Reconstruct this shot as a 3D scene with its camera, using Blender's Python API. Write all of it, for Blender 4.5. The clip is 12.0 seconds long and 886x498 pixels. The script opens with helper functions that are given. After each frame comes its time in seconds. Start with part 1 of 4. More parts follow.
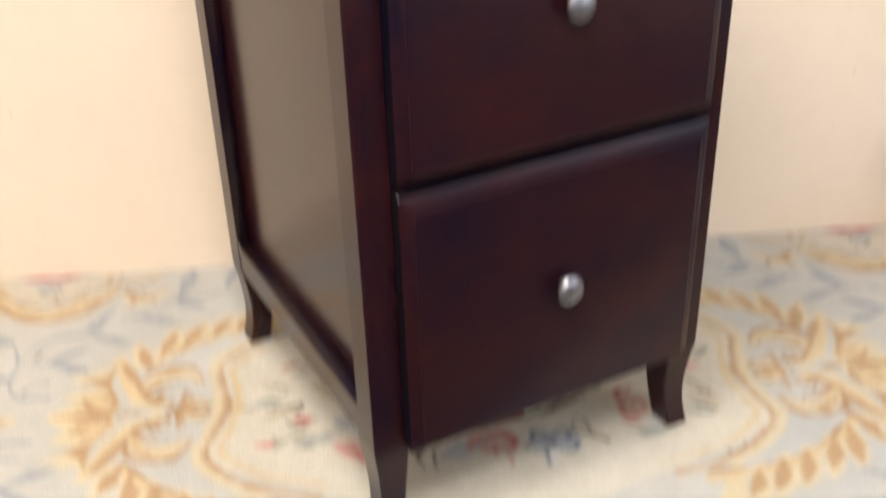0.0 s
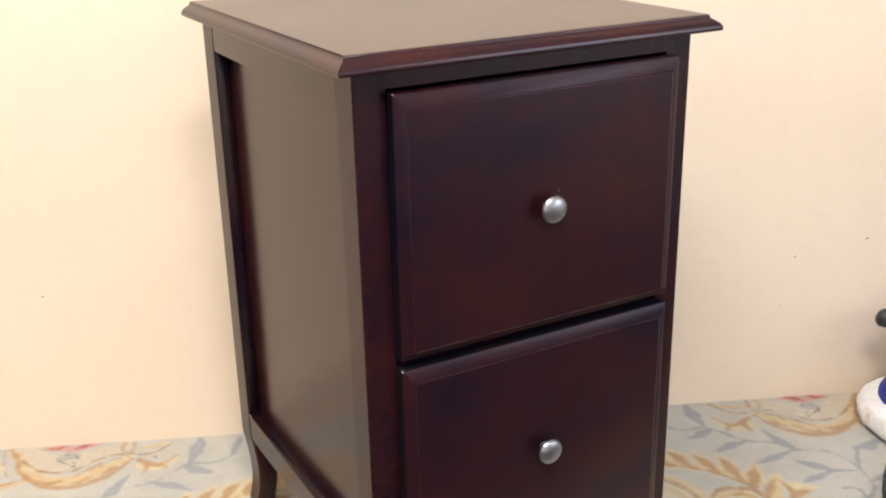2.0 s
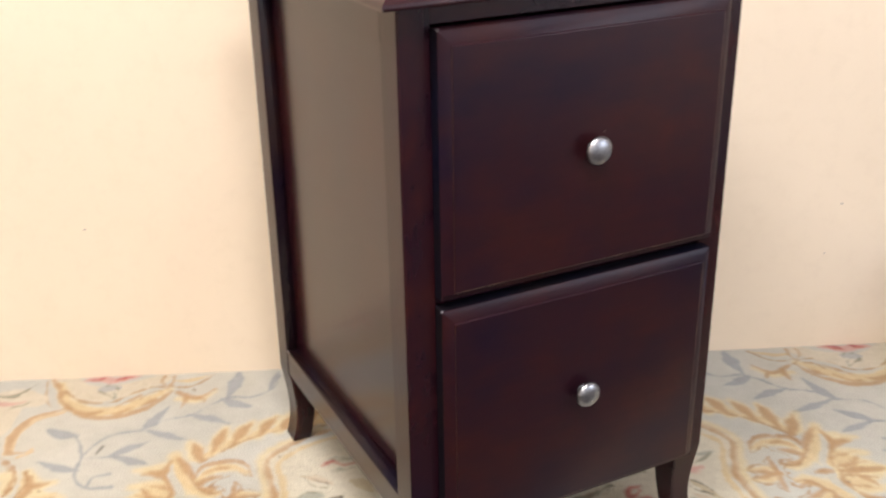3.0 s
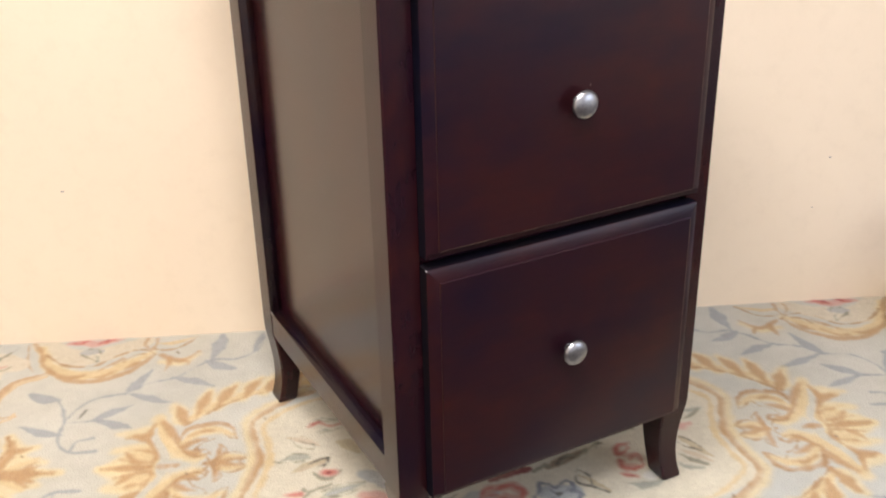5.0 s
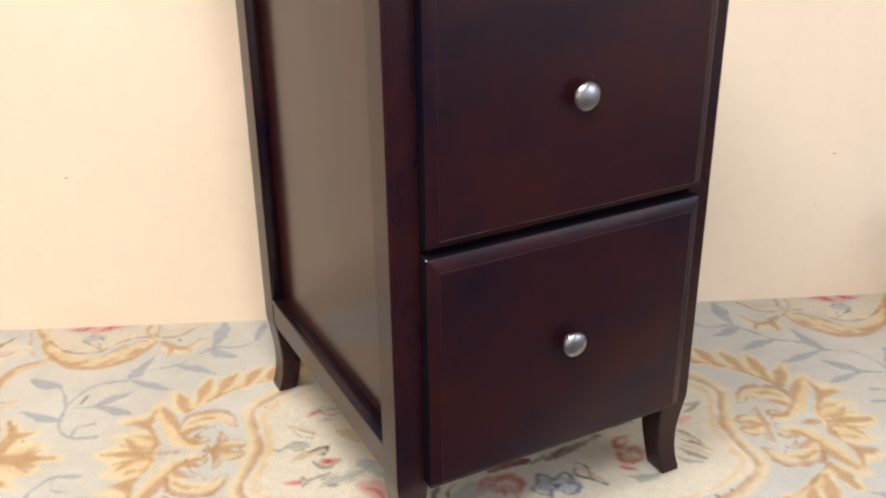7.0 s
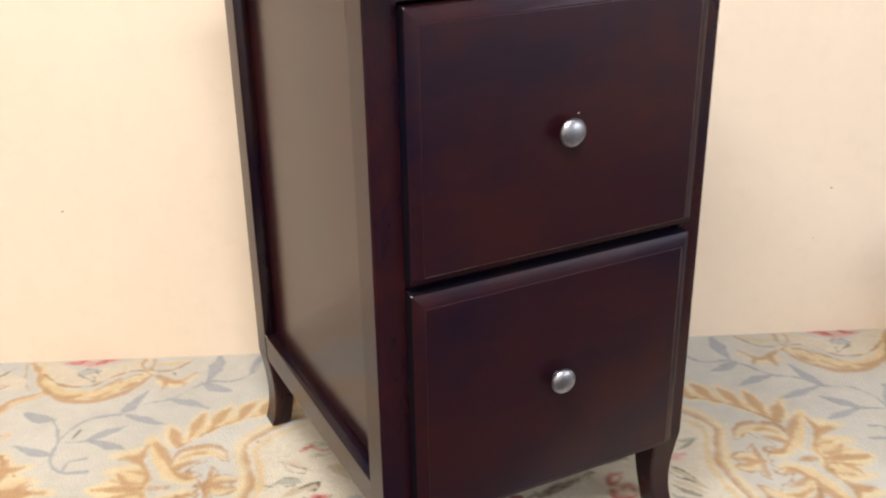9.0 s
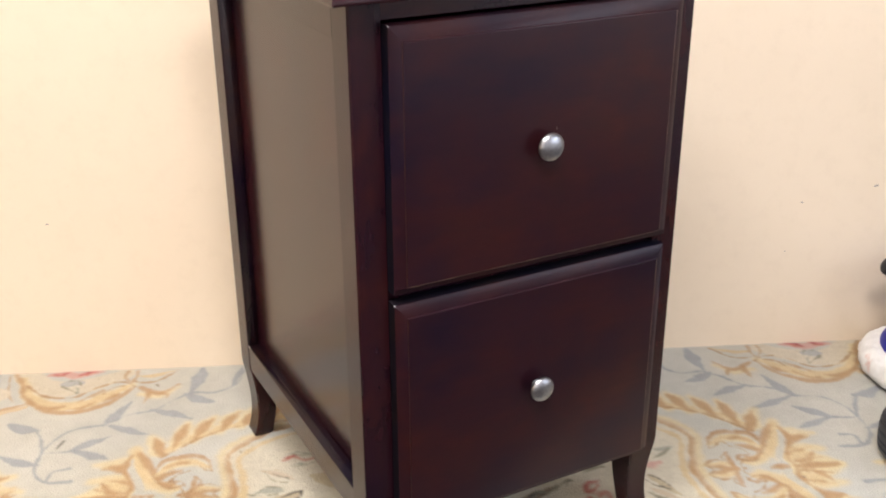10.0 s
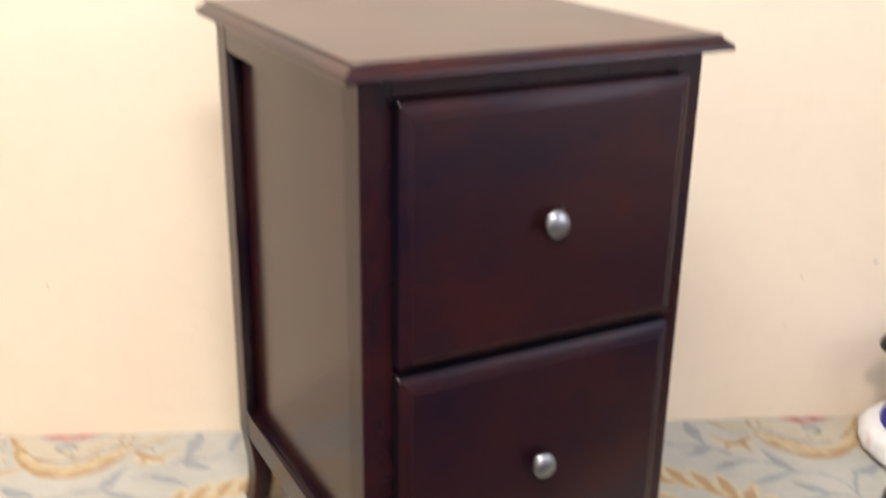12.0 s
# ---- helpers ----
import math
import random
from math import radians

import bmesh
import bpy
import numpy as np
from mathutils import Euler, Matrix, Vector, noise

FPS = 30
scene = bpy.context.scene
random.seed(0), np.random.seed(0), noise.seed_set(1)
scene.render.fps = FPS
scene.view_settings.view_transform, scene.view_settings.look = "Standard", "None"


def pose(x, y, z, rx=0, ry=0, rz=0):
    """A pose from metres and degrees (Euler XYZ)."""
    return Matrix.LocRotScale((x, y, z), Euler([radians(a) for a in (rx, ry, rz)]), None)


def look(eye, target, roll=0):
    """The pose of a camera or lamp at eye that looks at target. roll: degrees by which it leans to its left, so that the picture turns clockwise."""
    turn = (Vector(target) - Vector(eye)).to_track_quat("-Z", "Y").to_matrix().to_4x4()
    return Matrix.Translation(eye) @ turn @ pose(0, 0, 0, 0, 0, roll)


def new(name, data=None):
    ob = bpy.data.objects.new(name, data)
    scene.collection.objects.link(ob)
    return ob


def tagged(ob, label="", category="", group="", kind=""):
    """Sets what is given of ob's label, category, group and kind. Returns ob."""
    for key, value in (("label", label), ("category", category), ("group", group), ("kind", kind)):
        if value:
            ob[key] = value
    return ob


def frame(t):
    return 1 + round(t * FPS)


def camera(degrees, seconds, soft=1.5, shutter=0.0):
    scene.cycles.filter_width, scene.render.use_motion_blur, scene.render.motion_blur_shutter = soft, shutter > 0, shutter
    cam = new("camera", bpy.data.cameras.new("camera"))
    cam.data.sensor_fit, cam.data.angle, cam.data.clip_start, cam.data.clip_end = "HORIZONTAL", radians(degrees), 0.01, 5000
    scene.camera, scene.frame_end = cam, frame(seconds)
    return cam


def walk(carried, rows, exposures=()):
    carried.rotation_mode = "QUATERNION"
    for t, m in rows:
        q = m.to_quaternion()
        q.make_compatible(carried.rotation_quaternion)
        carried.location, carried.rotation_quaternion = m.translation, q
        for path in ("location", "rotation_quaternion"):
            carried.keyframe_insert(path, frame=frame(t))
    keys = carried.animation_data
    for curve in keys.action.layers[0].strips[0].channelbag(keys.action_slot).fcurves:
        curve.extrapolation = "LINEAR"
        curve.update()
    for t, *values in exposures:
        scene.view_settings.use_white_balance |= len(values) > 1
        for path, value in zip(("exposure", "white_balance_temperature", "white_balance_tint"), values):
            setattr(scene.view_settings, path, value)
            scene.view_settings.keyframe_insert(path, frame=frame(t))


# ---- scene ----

# ---------------------------------------------------------------- camera
PATH = [
    (0, (-0.3260, -0.8147, 0.8792), (0.4625, 0.7330, -0.1121), -1.82),
    (0.2, (-0.3550, -0.8420, 0.9074), (0.4778, 0.7519, 0.0321), -1.72),
    (0.3, (-0.3789, -0.8530, 0.9203), (0.5012, 0.7395, 0.0900), -1.61),
    (0.5, (-0.4095, -0.8637, 0.9323), (0.5373, 0.7139, 0.1483), -0.24),
    (0.7, (-0.4359, -0.8943, 0.9448), (0.5299, 0.7029, 0.2263), -0.11),
    (1, (-0.4495, -0.9181, 0.9594), (0.5162, 0.6936, 0.2740), -0.63),
    (1.5, (-0.4415, -0.9358, 0.9622), (0.4908, 0.6944, 0.2743), -0.80),
    (2, (-0.4212, -0.9452, 0.9628), (0.4811, 0.6966, 0.2627), -1.27),
    (2.5, (-0.4143, -0.9399, 0.9606), (0.4546, 0.7014, 0.2182), -1.57),
    (3, (-0.4212, -0.9335, 0.9572), (0.3995, 0.7046, 0.1554), -0.99),
    (3.2, (-0.4216, -0.9324, 0.9541), (0.3843, 0.7075, 0.1411), -0.64),
    (4.8, (-0.4108, -0.9192, 0.9488), (0.4129, 0.6897, 0.0926), -1.30),
    (5, (-0.4101, -0.9174, 0.9477), (0.4170, 0.6806, 0.0746), -1.30),
    (5.5, (-0.4115, -0.9214, 0.9503), (0.3909, 0.6821, 0.0643), -1.26),
    (6, (-0.4198, -0.9164, 0.9470), (0.3677, 0.6949, 0.0618), -0.27),
    (6.5, (-0.4179, -0.9213, 0.9463), (0.3852, 0.6802, 0.0573), 0.06),
    (7, (-0.4064, -0.9233, 0.9446), (0.4084, 0.6755, 0.0613), -0.72),
    (7.2, (-0.4028, -0.9207, 0.9441), (0.4185, 0.6798, 0.0700), -0.87),
    (8.8, (-0.3824, -0.9225, 0.9465), (0.4224, 0.7074, 0.1125), -0.75),
    (9, (-0.3782, -0.9303, 0.9484), (0.4282, 0.7000, 0.1166), -0.92),
    (9.5, (-0.3835, -0.9549, 0.9545), (0.4407, 0.6769, 0.1435), -1.04),
    (10, (-0.3973, -0.9565, 0.9558), (0.4533, 0.6655, 0.1523), -0.31),
    (10.5, (-0.3894, -0.9530, 0.9563), (0.4708, 0.6669, 0.1589), -0.69),
    (11, (-0.3955, -0.9433, 0.9564), (0.4691, 0.6811, 0.1730), -0.65),
    (11.5, (-0.3956, -0.9353, 0.9560), (0.5002, 0.6725, 0.1734), 0.80),
    (11.7, (-0.3948, -0.9345, 0.9585), (0.4939, 0.6755, 0.1721), 1.17),
    (11.8, (-0.3947, -0.9307, 0.9579), (0.4977, 0.6878, 0.1936), 1.46),
    (12, (-0.4077, -0.9452, 0.9744), (0.4733, 0.7069, 0.2713), 0.87),
]
cam = camera(45.4, 12.0, soft=2.0, shutter=0.9)
walk(cam, [(t, look(eye, goal, roll)) for t, eye, goal, roll in PATH])

# ---------------------------------------------------------------- light
# The cabinet stands on the world's axes; the room is turned against it.
ROOM = Matrix.Translation((0.389, 0.5386, 0)) @ pose(0, 0, 0, 0, 0, -23.67)   # local x along the wall, -y into the room

world = bpy.data.worlds.new("world")
world.use_nodes = True
scene.world = world
sky = world.node_tree.nodes.new("ShaderNodeTexSky")
sky.sky_type, sky.sun_disc, sky.sun_elevation, sky.sun_rotation = "NISHITA", False, radians(40), radians(20)
world.node_tree.links.new(sky.outputs[0], world.node_tree.nodes["Background"].inputs[0])
world.node_tree.nodes["Background"].inputs[1].default_value = 0.06
scene.view_settings.exposure = 0.0

# two ceiling lights over the room and the daylight of a window in the wall to the east
LEFT, RIGHT, DEEP, HIGH = -2.1, 1.7, 2.6, 2.46
CEILING_LIGHTS = ((-0.78, -1.34, 0.90, 0.70, 54), (0.06, -1.92, 0.50, 0.50, 47))   # place, size, watts
for u, v, wide, deep, watts in CEILING_LIGHTS:
    lamp = bpy.data.lights.new("ceiling_lamp", "AREA")
    lamp.shape, lamp.size, lamp.size_y, lamp.energy, lamp.color = "RECTANGLE", wide, deep, watts, (1.0, 0.938, 0.926)
    new("ceiling_lamp", lamp).matrix_world = ROOM @ pose(u, v, HIGH - 0.03)
WINDOW = (-2.15, -1.05, 0.60, 1.75)
daylight = bpy.data.lights.new("window_daylight", "AREA")
daylight.shape, daylight.size, daylight.size_y, daylight.energy, daylight.color = "RECTANGLE", 1.09, 1.04, 17, (0.80, 0.85, 1.0)
new("window_daylight", daylight).matrix_world = ROOM @ pose(RIGHT + 0.055, -1.60, 1.175, 0, 90, 0)


# ---------------------------------------------------------------- materials
class Nodes:
    """A short way to wire a material."""

    def __init__(self, name):
        self.mat = bpy.data.materials.new(name)
        self.mat.use_nodes = True
        self.tree = self.mat.node_tree
        self.bsdf = self.tree.nodes["Principled BSDF"]

    def add(self, kind, **values):
        node = self.tree.nodes.new(kind)
        for key, value in values.items():
            if key == "op":
                node.operation = value
            elif key == "mix":
                node.data_type, node.blend_type = "RGBA", value
            elif key == "attribute":
                node.attribute_name = value
            elif key == "dims":
                node.noise_dimensions = value
            elif key == "feature":
                node.feature = value
            else:
                node.inputs[key].default_value = value
        return node

    def link(self, a, b):
        self.tree.links.new(a, b)

    def coords(self, scale=(1, 1, 1), turn=(0, 0, 0)):
        tex = self.add("ShaderNodeTexCoord")
        m = self.add("ShaderNodeMapping")
        m.inputs["Scale"].default_value = scale
        m.inputs["Rotation"].default_value = turn
        self.link(tex.outputs["Object"], m.inputs["Vector"])
        return m.outputs[0]

    def noise(self, vec, scale, detail=4.0, rough=0.55):
        n = self.add("ShaderNodeTexNoise", Scale=scale, Detail=detail, Roughness=rough)
        self.link(vec, n.inputs["Vector"])
        return n.outputs["Fac"]

    def ramp(self, fac, *stops):
        r = self.add("ShaderNodeValToRGB")
        e = r.color_ramp.elements
        e[0].position, e[0].color = stops[0][0], (*stops[0][1], 1)
        e[1].position, e[1].color = stops[-1][0], (*stops[-1][1], 1)
        for p, c in stops[1:-1]:
            e.new(p).color = (*c, 1)
        self.link(fac, r.inputs[0])
        return r.outputs[0]

    def blend(self, mode, fac, a, b):
        m = self.add("ShaderNodeMix", mix=mode)
        for value, slot in ((fac, 0), (a, 6), (b, 7)):
            if isinstance(value, (int, float)):
                m.inputs[slot].default_value = value
            elif isinstance(value, tuple):
                m.inputs[slot].default_value = (*value, 1)
            else:
                self.link(value, m.inputs[slot])
        return m.outputs[2]

    def bump(self, height, strength, distance):
        b = self.add("ShaderNodeBump", Strength=strength, Distance=distance)
        self.link(height, b.inputs["Height"])
        self.link(b.outputs[0], self.bsdf.inputs["Normal"])

    def set(self, **values):
        for key, value in values.items():
            slot = self.bsdf.inputs[key.replace("_", " ")]
            if isinstance(value, (int, float)):
                slot.default_value = value
            elif isinstance(value, tuple):
                slot.default_value = (*value, 1)
            else:
                self.link(value, slot)
        return self.mat


def wood(name, along, dull=0.0, gloss=0.45, light=1.15):
    """Dark cherry-stained wood under satin lacquer; along: the axis of its grain, dull: how much rougher the lacquer is."""
    n = Nodes(name)
    squeeze = [1.0, 1.0, 1.0]
    squeeze[along] = 0.05
    grain = n.noise(n.coords(tuple(squeeze)), 150, 2, 0.5)
    cloud = n.noise(n.coords(tuple(0.7 + 0.3 * s for s in squeeze)), 11, 2, 0.5)
    base = n.ramp(grain, (0.3, (0.0134 * light, 0.0033, 0.0054)), (0.7, (0.0160 * light, 0.0039, 0.0058)))
    tone = n.ramp(cloud, (0.30, (0.54, 0.76, 1.55)), (0.70, (1.58, 1.62, 1.0)))
    color = n.blend("MULTIPLY", 1.0, base, tone)
    blotch = n.noise(n.coords(tuple(0.6 + 0.4 * s for s in squeeze)), 44, 2, 0.6)
    color = n.blend("MULTIPLY", 1.0, color, n.ramp(blotch, (0.3, (0.79, 0.87, 1.09)), (0.7, (1.23, 1.12, 0.97))))
    rough = n.ramp(n.noise(n.coords(), 5, 1, 0.5), (0.3, (0.225 + dull,) * 3), (0.75, (0.25 + dull,) * 3))
    return n.set(Base_Color=color, Roughness=rough, IOR=1.5, Specular_IOR_Level=gloss)


# paler tone for the right and bottom rims of the drawer fields
n = Nodes("pale_edge")
at_edge = n.ramp(n.noise(n.coords(), 55, 4, 0.65), (0.36, (0.028, 0.015, 0.010)), (0.66, (0.17, 0.11, 0.07)))
PALE_EDGE = n.set(Base_Color=at_edge, Roughness=0.4)

# redder tone for the left rims of the drawer fields
n = Nodes("red_edge")
RED_EDGE = n.set(Base_Color=n.ramp(n.noise(n.coords(), 40, 4, 0.6), (0.36, (0.011, 0.0035, 0.003)), (0.7, (0.048, 0.015, 0.006))), Roughness=0.35)

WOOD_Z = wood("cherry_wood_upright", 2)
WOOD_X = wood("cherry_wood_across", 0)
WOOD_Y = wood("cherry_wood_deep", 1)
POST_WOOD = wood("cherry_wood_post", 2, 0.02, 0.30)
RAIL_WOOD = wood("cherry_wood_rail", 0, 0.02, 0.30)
# darkened copy of the wood: recess shade painted onto the panel mouldings
LEDGE_SHADE = wood("cherry_wood_ledge_shade", 1, -0.06, 0.20, 0.6)
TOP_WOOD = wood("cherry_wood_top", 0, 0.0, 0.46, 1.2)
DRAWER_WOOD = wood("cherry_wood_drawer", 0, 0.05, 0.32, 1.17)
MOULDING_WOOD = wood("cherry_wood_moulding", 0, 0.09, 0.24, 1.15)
# darkened copy of the wood: shade of the gaps painted on drawer edges
EDGE_SHADE = wood("cherry_wood_gap_shade", 0, 0.30, 0.12, 0.35)
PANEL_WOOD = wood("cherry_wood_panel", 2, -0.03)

n = Nodes("satin_nickel")
nickel = n.noise(n.coords(), 240, 3, 0.5)
NICKEL = n.set(Base_Color=n.ramp(nickel, (0.3, (0.31, 0.315, 0.33)), (0.7, (0.41, 0.415, 0.435))), Metallic=1.0, Roughness=0.34)

# darker nickel copy: shade painted on the knob's stem and back
n = Nodes("nickel_shade")
SHADED_NICKEL = n.set(Base_Color=n.ramp(n.noise(n.coords(), 200, 3), (0.3, (0.06, 0.055, 0.05)), (0.7, (0.11, 0.10, 0.095))), Metallic=0.8, Roughness=0.55)

n = Nodes("wall_paint")
c = n.coords()
roller = n.noise(c, 380, 3, 0.6)
patch = n.noise(c, 3.0, 4, 0.6)
speck = n.noise(c, 26, 6, 0.7)
wall_col = n.ramp(patch, (0.3, (0.772, 0.653, 0.500)), (0.7, (0.807, 0.688, 0.532)))
wall_col = n.blend("MULTIPLY", 1.0, wall_col, n.ramp(speck, (0.25, (0.955, 0.95, 0.94)), (0.5, (1.0, 1.0, 1.0))))
n.bump(roller, 0.25, 0.0008)
WALL = n.set(Base_Color=wall_col, Roughness=0.62)

# grey of the scuffs, also used for the painted corner glints
n = Nodes("scuff_and_glint")
SCUFF_GLINT = n.set(Base_Color=(0.30, 0.27, 0.25), Roughness=0.9)

n = Nodes("pale_wall_paint")
n.bump(n.noise(n.coords(), 380, 3), 0.25, 0.0008)
PALE = n.set(Base_Color=n.ramp(n.noise(n.coords(), 2.5, 4), (0.3, (0.49, 0.50, 0.53)), (0.7, (0.53, 0.54, 0.57))), Roughness=0.7)

n = Nodes("ceiling_paint")
n.bump(n.noise(n.coords(), 120, 4), 0.3, 0.002)
CEILING = n.set(Base_Color=n.ramp(n.noise(n.coords(), 2.0), (0.3, (0.80, 0.79, 0.78)), (0.7, (0.84, 0.83, 0.82))), Roughness=0.85)

n = Nodes("floor_wood")
c = n.coords((1, 0.06, 1))
FLOOR = n.set(Base_Color=n.ramp(n.noise(c, 60, 5), (0.3, (0.018, 0.012, 0.009)), (0.7, (0.036, 0.023, 0.016))), Roughness=0.55)

n = Nodes("rug_wool")
dye = n.add("ShaderNodeAttribute", attribute="dye").outputs["Color"]
c = n.coords()
loop = n.add("ShaderNodeTexVoronoi", Scale=420.0)
n.link(c, loop.inputs["Vector"])
loops = loop.outputs["Distance"]
fibre = n.noise(c, 700, 3, 0.6)
wear = n.noise(c, 9, 5, 0.65)
col = n.blend("MULTIPLY", 1.0, dye, n.ramp(fibre, (0.3, (0.86, 0.86, 0.86)), (0.7, (1.06, 1.06, 1.06))))
col = n.blend("MULTIPLY", 1.0, col, n.ramp(wear, (0.3, (0.92, 0.915, 0.90)), (0.7, (1.03, 1.03, 1.03))))
n.bump(loops, 0.7, 0.0016)
RUG = n.set(Base_Color=col, Roughness=0.95, Specular_IOR_Level=0.15, Sheen_Weight=0.15)

n = Nodes("diffuser")
DIFFUSER = n.set(Base_Color=(0.9, 0.9, 0.88), Emission_Color=(1.0, 0.92, 0.82), Emission_Strength=3.0)
n = Nodes("window_glass")
GLASS = n.set(Base_Color=(0.97, 0.98, 0.98), Roughness=0.02, Transmission_Weight=1.0, IOR=1.45)
n = Nodes("white_enamel")
ENAMEL = n.set(Base_Color=(0.78, 0.77, 0.74), Roughness=0.4)

n = Nodes("terry_cloth")
c = n.coords()
tuft = n.add("ShaderNodeTexVoronoi", Scale=420.0)
n.link(c, tuft.inputs["Vector"])
stain = n.ramp(n.noise(c, 22, 4, 0.6), (0.62, (0.86, 0.85, 0.83)), (0.72, (0.80, 0.55, 0.48)))
n.bump(tuft.outputs["Distance"], 0.5, 0.002)
TERRY = n.set(Base_Color=n.blend("MULTIPLY", 1.0, stain, n.ramp(n.noise(c, 60, 5), (0.3, (0.86, 0.86, 0.85)), (0.7, (1, 1, 1)))), Roughness=1.0, Sheen_Weight=0.3)
n = Nodes("blue_plastic")
n.bump(n.noise(n.coords(), 900, 2), 0.15, 0.0004)
BLUE = n.set(Base_Color=n.ramp(n.noise(n.coords(), 12, 4), (0.3, (0.008, 0.013, 0.26)), (0.7, (0.012, 0.020, 0.34))), Roughness=0.42, Specular_IOR_Level=0.3)
n = Nodes("black_rubber")
n.bump(n.noise(n.coords(), 700, 2), 0.3, 0.0006)
RUBBER = n.set(Base_Color=n.ramp(n.noise(n.coords(), 30, 4), (0.3, (0.012, 0.012, 0.014)), (0.7, (0.026, 0.026, 0.03))), Roughness=0.5)
n = Nodes("charcoal_plastic")
n.bump(n.noise(n.coords(), 800, 2), 0.35, 0.0006)
CHARCOAL = n.set(Base_Color=n.ramp(n.noise(n.coords(), 18, 4), (0.3, (0.013, 0.015, 0.022)), (0.7, (0.024, 0.027, 0.036))), Roughness=0.48)
n = Nodes("grey_metal")
GREY = n.set(Base_Color=n.ramp(n.noise(n.coords(), 40, 4), (0.3, (0.030, 0.030, 0.040)), (0.7, (0.075, 0.075, 0.095))), Roughness=0.22, Metallic=0.3)


# ---------------------------------------------------------------- mesh helpers
def mesh_of(bm, name, material, smooth=40):
    bmesh.ops.recalc_face_normals(bm, faces=bm.faces)
    me = bpy.data.meshes.new(name)
    if not smooth:
        for f in bm.faces:
            f.smooth = False
    rounded = [f.smooth for f in bm.faces]
    bm.to_mesh(me)
    bm.free()
    if smooth:
        me.set_sharp_from_angle(angle=radians(smooth))
        me.polygons.foreach_set("use_smooth", rounded)
    for m in (material if isinstance(material, (list, tuple)) else [material]):
        me.materials.append(m)
    return me


def part(name, bm, material, parent, label="", smooth=40):
    ob = new(name, mesh_of(bm, name, material, smooth))
    ob.parent = parent
    if label:
        ob["label"] = label
    return ob


def thing(name, m, label, category, **more):
    ob = new(name)
    ob.matrix_world = m
    return tagged(ob, label, category, **more)


def add_box(bm, lo, hi, bevel=0.0, segments=2):
    """A box between two corners, its edges rounded."""
    verts = [bm.verts.new((x, y, z)) for x in (lo[0], hi[0]) for y in (lo[1], hi[1]) for z in (lo[2], hi[2])]
    faces = [(0, 1, 3, 2), (4, 6, 7, 5), (0, 4, 5, 1), (2, 3, 7, 6), (0, 2, 6, 4), (1, 5, 7, 3)]
    made = [bm.faces.new([verts[i] for i in f]) for f in faces]
    if bevel:
        edges = {e for f in made for e in f.edges}
        cut = bmesh.ops.bevel(bm, geom=list(edges), offset=bevel, segments=segments, profile=0.6, affect="EDGES")
        for f in cut["faces"]:
            f.normal_update()
            f.smooth = max(abs(c) for c in f.normal) < 0.9995
    return bm


def box(lo, hi, bevel=0.0, segments=2):
    return add_box(bmesh.new(), lo, hi, bevel, segments)


def loft(rings, cap=True, bm=None):
    """A skin over rings of equally many points."""
    bm = bm or bmesh.new()
    rows = [[bm.verts.new(p) for p in ring] for ring in rings]
    count = len(rows[0])
    for a, b in zip(rows, rows[1:]):
        for i in range(count):
            j = (i + 1) % count
            bm.faces.new((a[i], a[j], b[j], b[i])).smooth = True
    if cap:
        bm.faces.new(rows[0][::-1])
        bm.faces.new(rows[-1])
    return bm


def turned(profile, segments=40, bm=None):
    """A body of revolution about z from (radius, height) pairs."""
    rings = [[(r * math.cos(2 * math.pi * k / segments), r * math.sin(2 * math.pi * k / segments), z) for k in range(segments)] for r, z in profile]
    return loft(rings, True, bm)


def smooth_line(points, steps=8):
    """A rounded line through a few points."""
    pts = [Vector(p) for p in points]
    pts = [2 * pts[0] - pts[1], *pts, 2 * pts[-1] - pts[-2]]
    out = []
    for a, b, c, d in zip(pts, pts[1:], pts[2:], pts[3:]):
        for k in range(steps):
            t = k / steps
            out.append(0.5 * ((2 * b) + (c - a) * t + (2 * a - 5 * b + 4 * c - d) * t * t + (3 * b - a - 3 * c + d) * t ** 3))
    out.append(pts[-2])
    return out


# ---------------------------------------------------------------- the room
for name, lo, hi, mat in (
    ("wall_north", (LEFT - 0.12, 0, -0.1), (RIGHT + 0.12, 0.12, HIGH), WALL),
    ("wall_west", (LEFT - 0.12, -DEEP, -0.1), (LEFT, 0, HIGH), WALL),
    ("wall_south", (LEFT - 0.12, -DEEP - 0.12, -0.1), (RIGHT + 0.12, -DEEP, HIGH), PALE),
    ("floor", (LEFT, -DEEP, -0.1), (RIGHT, 0, -0.012), FLOOR),
    ("ceiling", (LEFT - 0.12, -DEEP - 0.12, HIGH), (RIGHT + 0.12, 0.12, HIGH + 0.1), CEILING),
):
    ob = new(name, mesh_of(box(lo, hi), name, mat, 0))
    ob.matrix_world = ROOM
    label = {"floor": "brown wooden floor under the rug", "ceiling": "plain white painted ceiling"}.get(name, "plain cream painted wall with faint specks" if mat is WALL else "plain pale grey painted wall")
    tagged(ob, label, name.split("_")[0], kind="structure")

# the east wall, with its window
v0, v1, z0, z1 = WINDOW
bm = box((RIGHT, -DEEP, -0.1), (RIGHT + 0.12, v0, HIGH))
for lo, hi in (((v1, -0.1), (0, HIGH)), ((v0, -0.1), (v1, z0)), ((v0, z1), (v1, HIGH))):
    add_box(bm, (RIGHT, lo[0], lo[1]), (RIGHT + 0.12, hi[0], hi[1]))
ob = new("wall_east", mesh_of(bm, "wall_east", PALE, 0))
ob.matrix_world = ROOM
tagged(ob, "plain pale grey painted wall with a window", "wall", kind="structure")
